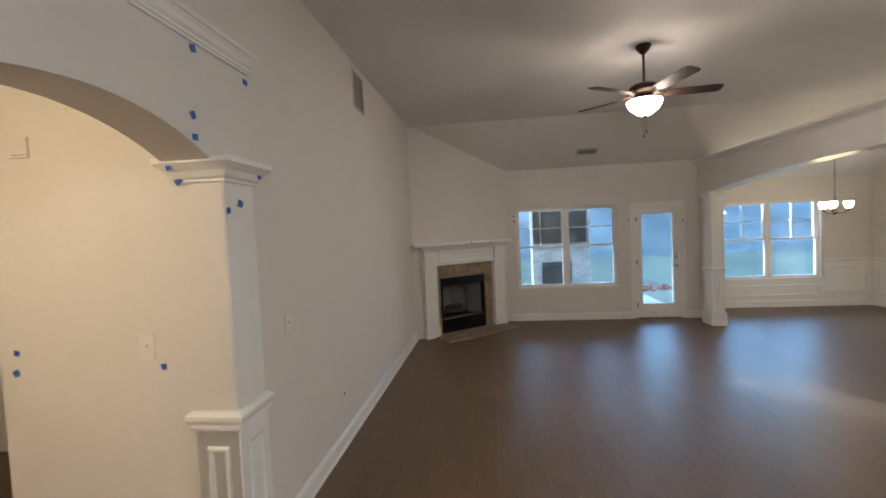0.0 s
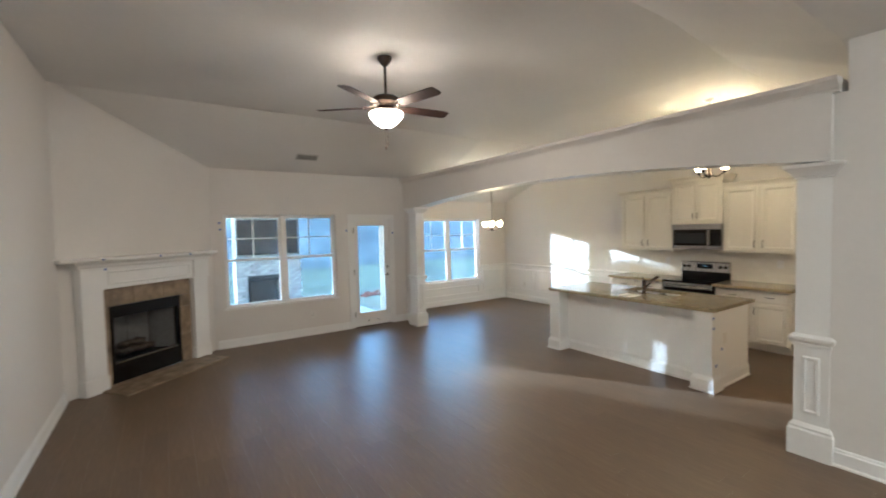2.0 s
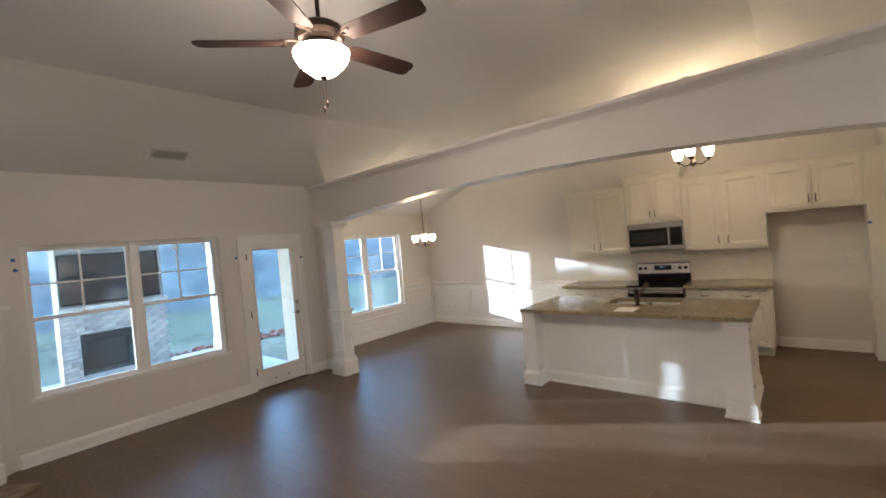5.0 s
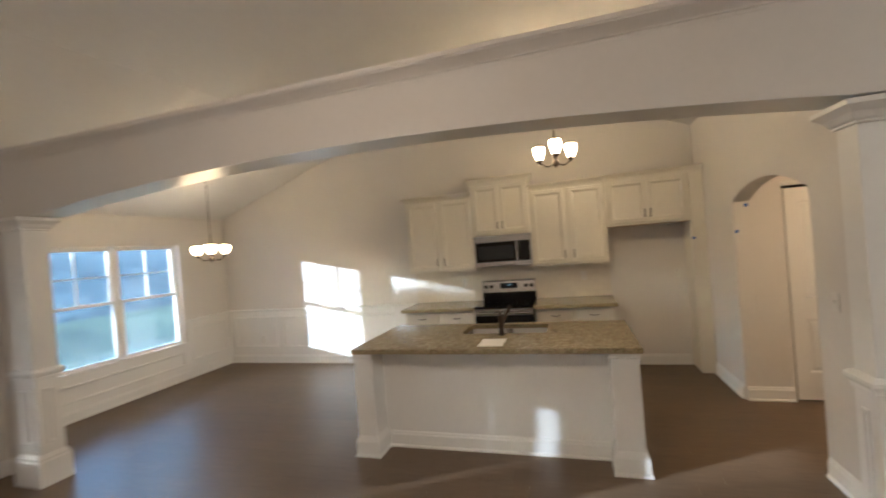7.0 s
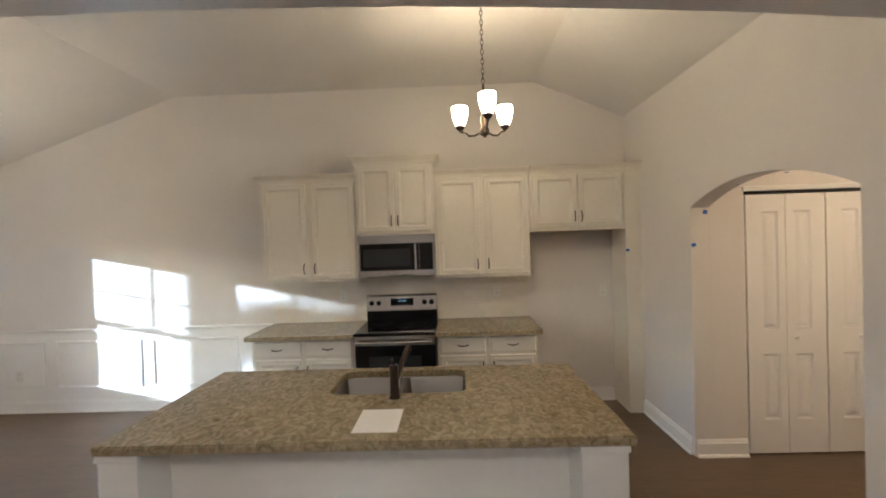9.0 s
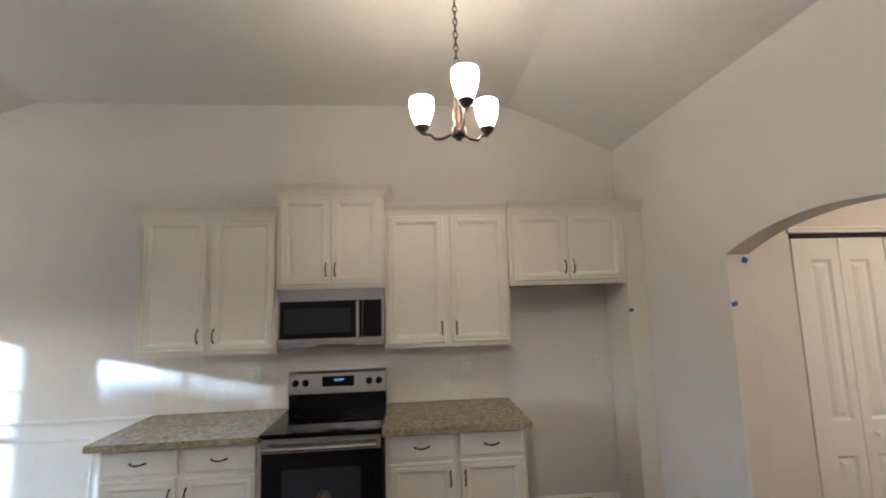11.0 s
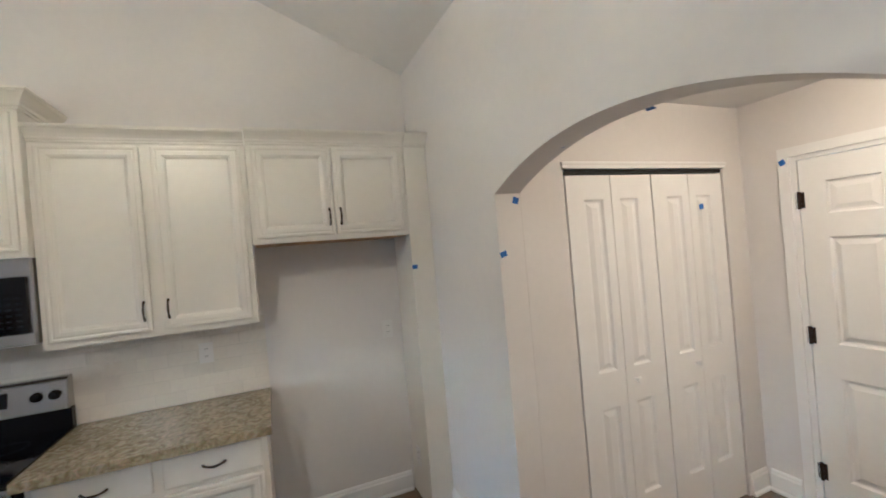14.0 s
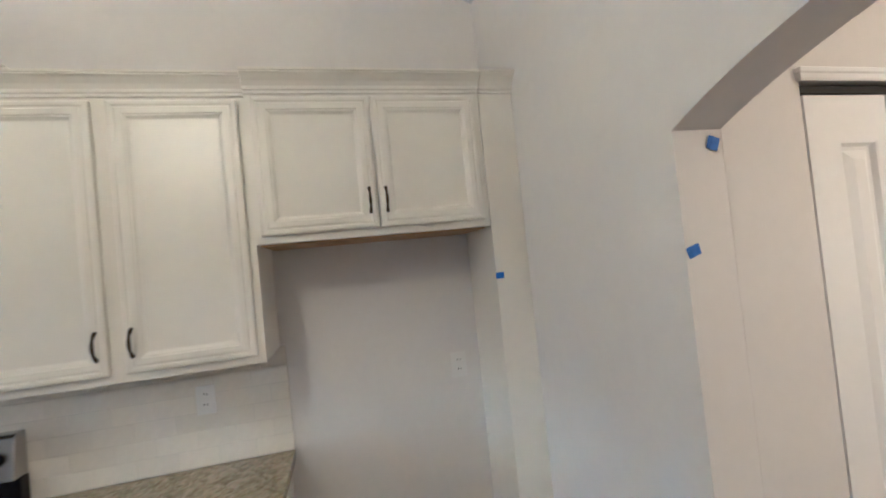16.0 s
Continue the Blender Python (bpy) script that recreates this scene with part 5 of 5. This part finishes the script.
def build_outside():
    bm = bmesh.new()
    xs = [-400, -120, -60, -35] + [-25 + 2.5 * k for k in range(25)] + [60, 120, 400]
    ys = [-400, -100, -30, 9.3, 12, 14] + [15 + 1.5 * k for k in range(24)] + [60, 90, 150, 400]
    g = [[bm.verts.new((x, y, ground_z(x, y))) for y in ys] for x in xs]
    for i in range(len(xs) - 1):
        for j in range(len(ys) - 1):
            f = bm.faces.new((g[i][j], g[i + 1][j], g[i + 1][j + 1], g[i][j + 1]))
            f.material_index = 1 if ys[j] >= 16.5 else 0
    solid("ground", bm, (M_GRASS, M_SLOPE), "lawn rising into a grey grassy bank behind the house", "ground", smooth=True)
    solid("porch_floor", boxes(((-2.8, 8.28, -0.3), (3.95, 12.4, -0.06)), bevel=0.01), M_CONC, "grey concrete porch slab", "porch floor")
    # The porch is roofed; its run left to x -2.8 is added to block sun.
    solid("porch_roof", boxes(((-2.8, 8.28, 2.95), (3.95, 12.6, 3.12))), M_TRIM, "white painted porch ceiling, widened out of view to block sun", "porch roof")
    # Unseen slab, no known wall; added to trim the sun through window_1.
    solid("porch_side_wall", boxes(((0.60, 10.84, -0.06), (0.80, 10.96, 2.30))), M_SIDING, "tan slab added out of view to block sun at the window", "wall")
    solid("wall_dining_outside", boxes(((3.90, 8.28, -0.2), (4.105, 9.36, 3.0))), M_SIDING, "tan siding on the dining bay", "wall")
    # Unseen header, set as an upper limit for the sun rays.
    solid("porch_header", boxes(((-2.8, 12.40, 2.76), (3.84, 12.58, 2.949))), M_TRIM, "white painted porch header beam, added out of view to bound the sun", "porch roof")
    # Added out of view to stop the higher sun rays into window_1.
    solid("porch_beam", boxes(((-2.8, 12.42, 2.33), (0.45, 12.56, 2.759))), M_TRIM, "unseen white beam added to cut the top of the sun patches", "porch roof")
    # The wide post at x -0.47 is unseen, added to split the sun patch.
    for x, w in ((3.87, 0.075), (-0.47, 0.20)):
        p = thing("porch_post", pose(x, 12.2, -0.06), "square white painted porch post, the wide one an added sun blocker", "post", "porch posts", "structure")
        part("shaft", moulded(bmesh.new(), -w, -0.09, w, 0.09, [(0.0, 0.22), (0.0, 2.78)]), M_TRIM, p)
        part("base", moulded(bmesh.new(), -w, -0.09, w, 0.09, [(0.02, 0), (0.02, 0.2), (0, 0.22)]), M_TRIM, p)
        part("capital", moulded(bmesh.new(), -w, -0.09, w, 0.09, [(0.0, 2.78), (0.02, 2.80), (0.02, 3.009)]), M_TRIM, p)
    # brick fireplace on the porch
    f = thing("outdoor_fireplace", pose(1.18, 11.2, -0.06), "whitewashed brick outdoor fireplace with a dark firebox", "fireplace")
    W, H, FA, FB, F0, F1 = 1.48, 2.81, 0.26, 0.98, 0.24, 0.86
    part("core", boxes(((0.03, 0.02, 0), (FA, 0.7, H)), ((FB, 0.02, 0), (W - 0.03, 0.7, H)), ((FA, 0.02, F1), (FB, 0.7, H)), ((FA, 0.02, 0), (FB, 0.7, F0)), ((FA, 0.5, F0), (FB, 0.7, F1))), M_MORTAR, f)
    brick = bpy.data.meshes.new("brick")
    b = soften(bx(bmesh.new(), (-0.097, -0.045, -0.0285), (0.097, 0.045, 0.0285)), 0.005)
    b.to_mesh(brick)
    b.free()
    brick.materials.append(M_BRICK)
    row = 0
    z = 0.035
    while z < 1.28:
        x = 0.10 if row % 2 else 0.0
        while x < W + 0.05:
            c = min(max(x, 0.10), W - 0.10)
            lo, hi = c - 0.0975, c + 0.0975
            if F0 - 0.03 < z < F1 + 0.03:
                lo, hi = (lo, min(hi, FA)) if c < (FA + FB) / 2 else (max(lo, FB), hi)
            if hi - lo > 0.02:
                ob = new("brick", brick)
                ob.parent = f
                ob.location = ((lo + hi) / 2, 0.042 - 0.006 * ((row * 7 + int(x * 10)) % 3), z)
                ob.scale.x = (hi - lo) / 0.195
            x += 0.205
        z += 0.068
        row += 1
    part("firebox", boxes(((FA, 0.12, F0), (FA + 0.04, 0.5, F1)), ((FB - 0.04, 0.12, F0), (FB, 0.5, F1)), ((FA + 0.04, 0.48, F0), (FB - 0.04, 0.5, F1)), ((FA + 0.04, 0.12, F1 - 0.06), (FB - 0.04, 0.5, F1))), M_REFR, f, "grey sooty firebox lining")
    part("surround", boxes(((FA - 0.02, -0.016, F0), (FA + 0.03, 0.03, F1 + 0.05)), ((FB - 0.03, -0.016, F0), (FB + 0.02, 0.03, F1 + 0.05)), ((FA + 0.03, -0.016, F1 - 0.09), (FB - 0.03, 0.03, F1 + 0.05)), bevel=0.004), M_FBLACK, f, "black metal surround")
    part("mantel_beam", boxes(((0.0, -0.10, 1.29), (W, 0.05, 1.36)), bevel=0.012), M_BRICK, f, "brick ledge")
    t = thing("television", pose(1.89, 11.14, 1.34), "large switched-off black flat television over the outdoor fireplace", "television")
    part("case", boxes(((-0.67, 0.0, 0.0), (0.67, 0.06, 0.80)), bevel=0.01), M_BLACK, t)
    part("screen", boxes(((-0.655, -0.003, 0.015), (0.655, -0.001, 0.785))), M_SCREEN, t, "dark glossy screen")
    m = bmesh.new()
    rnd = random.Random(4)
    for k in range(260):
        x, y = rnd.uniform(2.6, 6.5), rnd.uniform(12.5, 13.4)
        s = rnd.uniform(0.03, 0.07)
        c = (x, y, -0.2 + 0.05 * rnd.random())
        bmesh.ops.create_cone(m, cap_ends=True, segments=5, radius1=s, radius2=0.3 * s, depth=0.05, matrix=Matrix.Translation(c) @ Matrix.Rotation(rnd.random() * 3, 4, 'X'))
    solid("mulch_bed", m, M_MULCH, "bed of red mulch beyond the porch", "mulch", "stuff")


def tree(x, y, h, seed):
    rnd = random.Random(seed)
    z0 = ground_z(x, y)
    t = thing("tree", pose(x, y, z0 - 0.1), "one of the thin leafy trees on the bank, some added unseen to block sun", "tree", "trees on the bank")
    tr = bmesh.new()
    tube(tr, [(0.05 * math.sin(k), 0.05 * math.cos(k * 1.3), h * 0.8 * k / 6) for k in range(7)], 0.1, 8, [0.16 - 0.02 * k for k in range(7)])
    ends = []
    for k in range(14):
        a, z = rnd.random() * 6.28, h * rnd.uniform(0.3, 0.78)
        r = h * rnd.uniform(0.12, 0.24)
        e = Vector((r * math.cos(a), r * math.sin(a), z + r * 0.6))
        tube(tr, [(0, 0, z), (e.x * 0.5, e.y * 0.5, z + r * 0.22), e], 0.03, 5, [0.05, 0.03, 0.012])
        ends.append(e)
    part("trunk", tr, M_BARK, t)
    verts, faces = [], []
    for e in ends:
        for k in range(170):
            c = e + Vector((rnd.gauss(0, 1), rnd.gauss(0, 1), rnd.gauss(0, 0.8))) * h * 0.065
            u = Vector((rnd.gauss(0, 1), rnd.gauss(0, 1), rnd.gauss(0, 1))).normalized()
            v = u.orthogonal().normalized()
            s = rnd.uniform(0.05, 0.11)
            n = len(verts)
            verts += [c - u * s, c + v * s * 0.5, c + u * s, c - v * s * 0.5]
            faces.append((n, n + 1, n + 2, n + 3))
    me = bpy.data.meshes.new("crown")
    me.from_pydata(verts, [], faces)
    me.materials.append(M_LEAF)
    c = new("crown", me)
    c.parent = t


build_outside()
for k, (x, y) in enumerate(((-1, 33), (5, 36), (10, 33), (15, 37), (20, 34), (3, 41), (26, 38))):
    tree(x, y, 5.5 + (k * 37 % 5) * 0.7, k)


# The last three are unseen, added in the sun's path to break its patches.
for k, (x, y, h) in enumerate(((6.3, 22.6, 2.2), (7.7, 23.2, 2.6), (9.6, 23.6, 2.3), (13.0, 24.0, 2.8), (-7.2, 19.5, 4.6), (-2.86, 20.2, 3.6), (-2.05, 20.8, 2.6))):
    tree(x, y, h, 16 + k)


# ---- tile backsplash ----
def backsplash():
    s = thing("trim_backsplash", pose(KIT, 0, 0), "glossy cream subway tile backsplash in running bond", "backsplash", "", "structure")
    part("grout", boxes(((-0.0105, 2.668, 0.911), (-0.001, 5.385, 1.369))), M_GROUT, s, "pale grout bed")
    tw, th, gap = 0.152, 0.0752, 0.0024
    made = {}
    for r in range(6):
        y = 2.668 - (tw / 2 if r % 2 else 0)
        while y < 5.385:
            a, b = max(y, 2.668), min(y + tw - gap, 5.385)
            if b - a > 0.015:
                key = round(b - a, 3)
                if key not in made:
                    bm = soften(bx(bmesh.new(), (-0.006, -key / 2, -th / 2 + gap / 2), (0.0, key / 2, th / 2 - gap / 2)), 0.0012)
                    me = bpy.data.meshes.new("tile")
                    bm.to_mesh(me)
                    bm.free()
                    me.materials.append(M_TILE)
                    made[key] = me
                ob = new("tile", made[key])
                ob.parent = s
                ob.location = (-0.0065, (a + b) / 2, 0.913 + th * (r + 0.5))
            y += tw


backsplash()


# ---- floor planks ----
def plank_floor():
    fl = thing("floor", pose(0, 0, 0), "dark brown wood-look plank floor with a satin sheen", "floor", "", "structure")
    pw, pl, gap = 0.178, 1.22, 0.0003
    rnd = random.Random(11)

    def corners(x0, x1, y0, y1):
        c = 0.00025
        return [(x0, y0, -0.0004), (x1, y0, -0.0004), (x1, y1, -0.0004), (x0, y1, -0.0004), (x0 + c, y0 + c, 0), (x1 - c, y0 + c, 0), (x1 - c, y1 - c, 0), (x0 + c, y1 - c, 0)]
    quads = ((4, 5, 6, 7), (0, 1, 5, 4), (1, 2, 6, 5), (2, 3, 7, 6), (3, 0, 4, 7))
    full = bpy.data.meshes.new("plank")
    full.from_pydata(corners(-(pw - gap) / 2, (pw - gap) / 2, -(pl - gap) / 2, (pl - gap) / 2), [], quads)
    full.materials.append(M_FLOOR)
    verts, faces, count = [], [], 0
    x = -4.3
    while x < 7.48:
        y = -2.6 - rnd.random() * pl
        while y < 9.2:
            x0, x1, y0, y1 = x, min(x + pw - gap, 7.48), max(y, -2.6), min(y + pl - gap, 9.2)
            whole = x1 - x > pw - gap - 1e-6 and y1 - y0 > pl - gap - 1e-6
            if whole and count < 300 and -0.9 < x < 5.2 and 1.4 < y < 8.0:
                ob = new("plank", full)
                ob.parent = fl
                ob.location = ((x0 + x1) / 2, (y0 + y1) / 2, 0)
                count += 1
            elif y1 - y0 > 0.02:
                n = len(verts)
                verts += corners(x0, x1, y0, y1)
                faces += [tuple(n + i for i in q) for q in quads]
            y += pl
        x += pw
    me = bpy.data.meshes.new("planks")
    me.from_pydata(verts, [], faces)
    me.materials.append(M_FLOOR)
    ob = new("planks", me)
    ob.parent = fl
    tagged(ob, kind="stuff")


plank_floor()
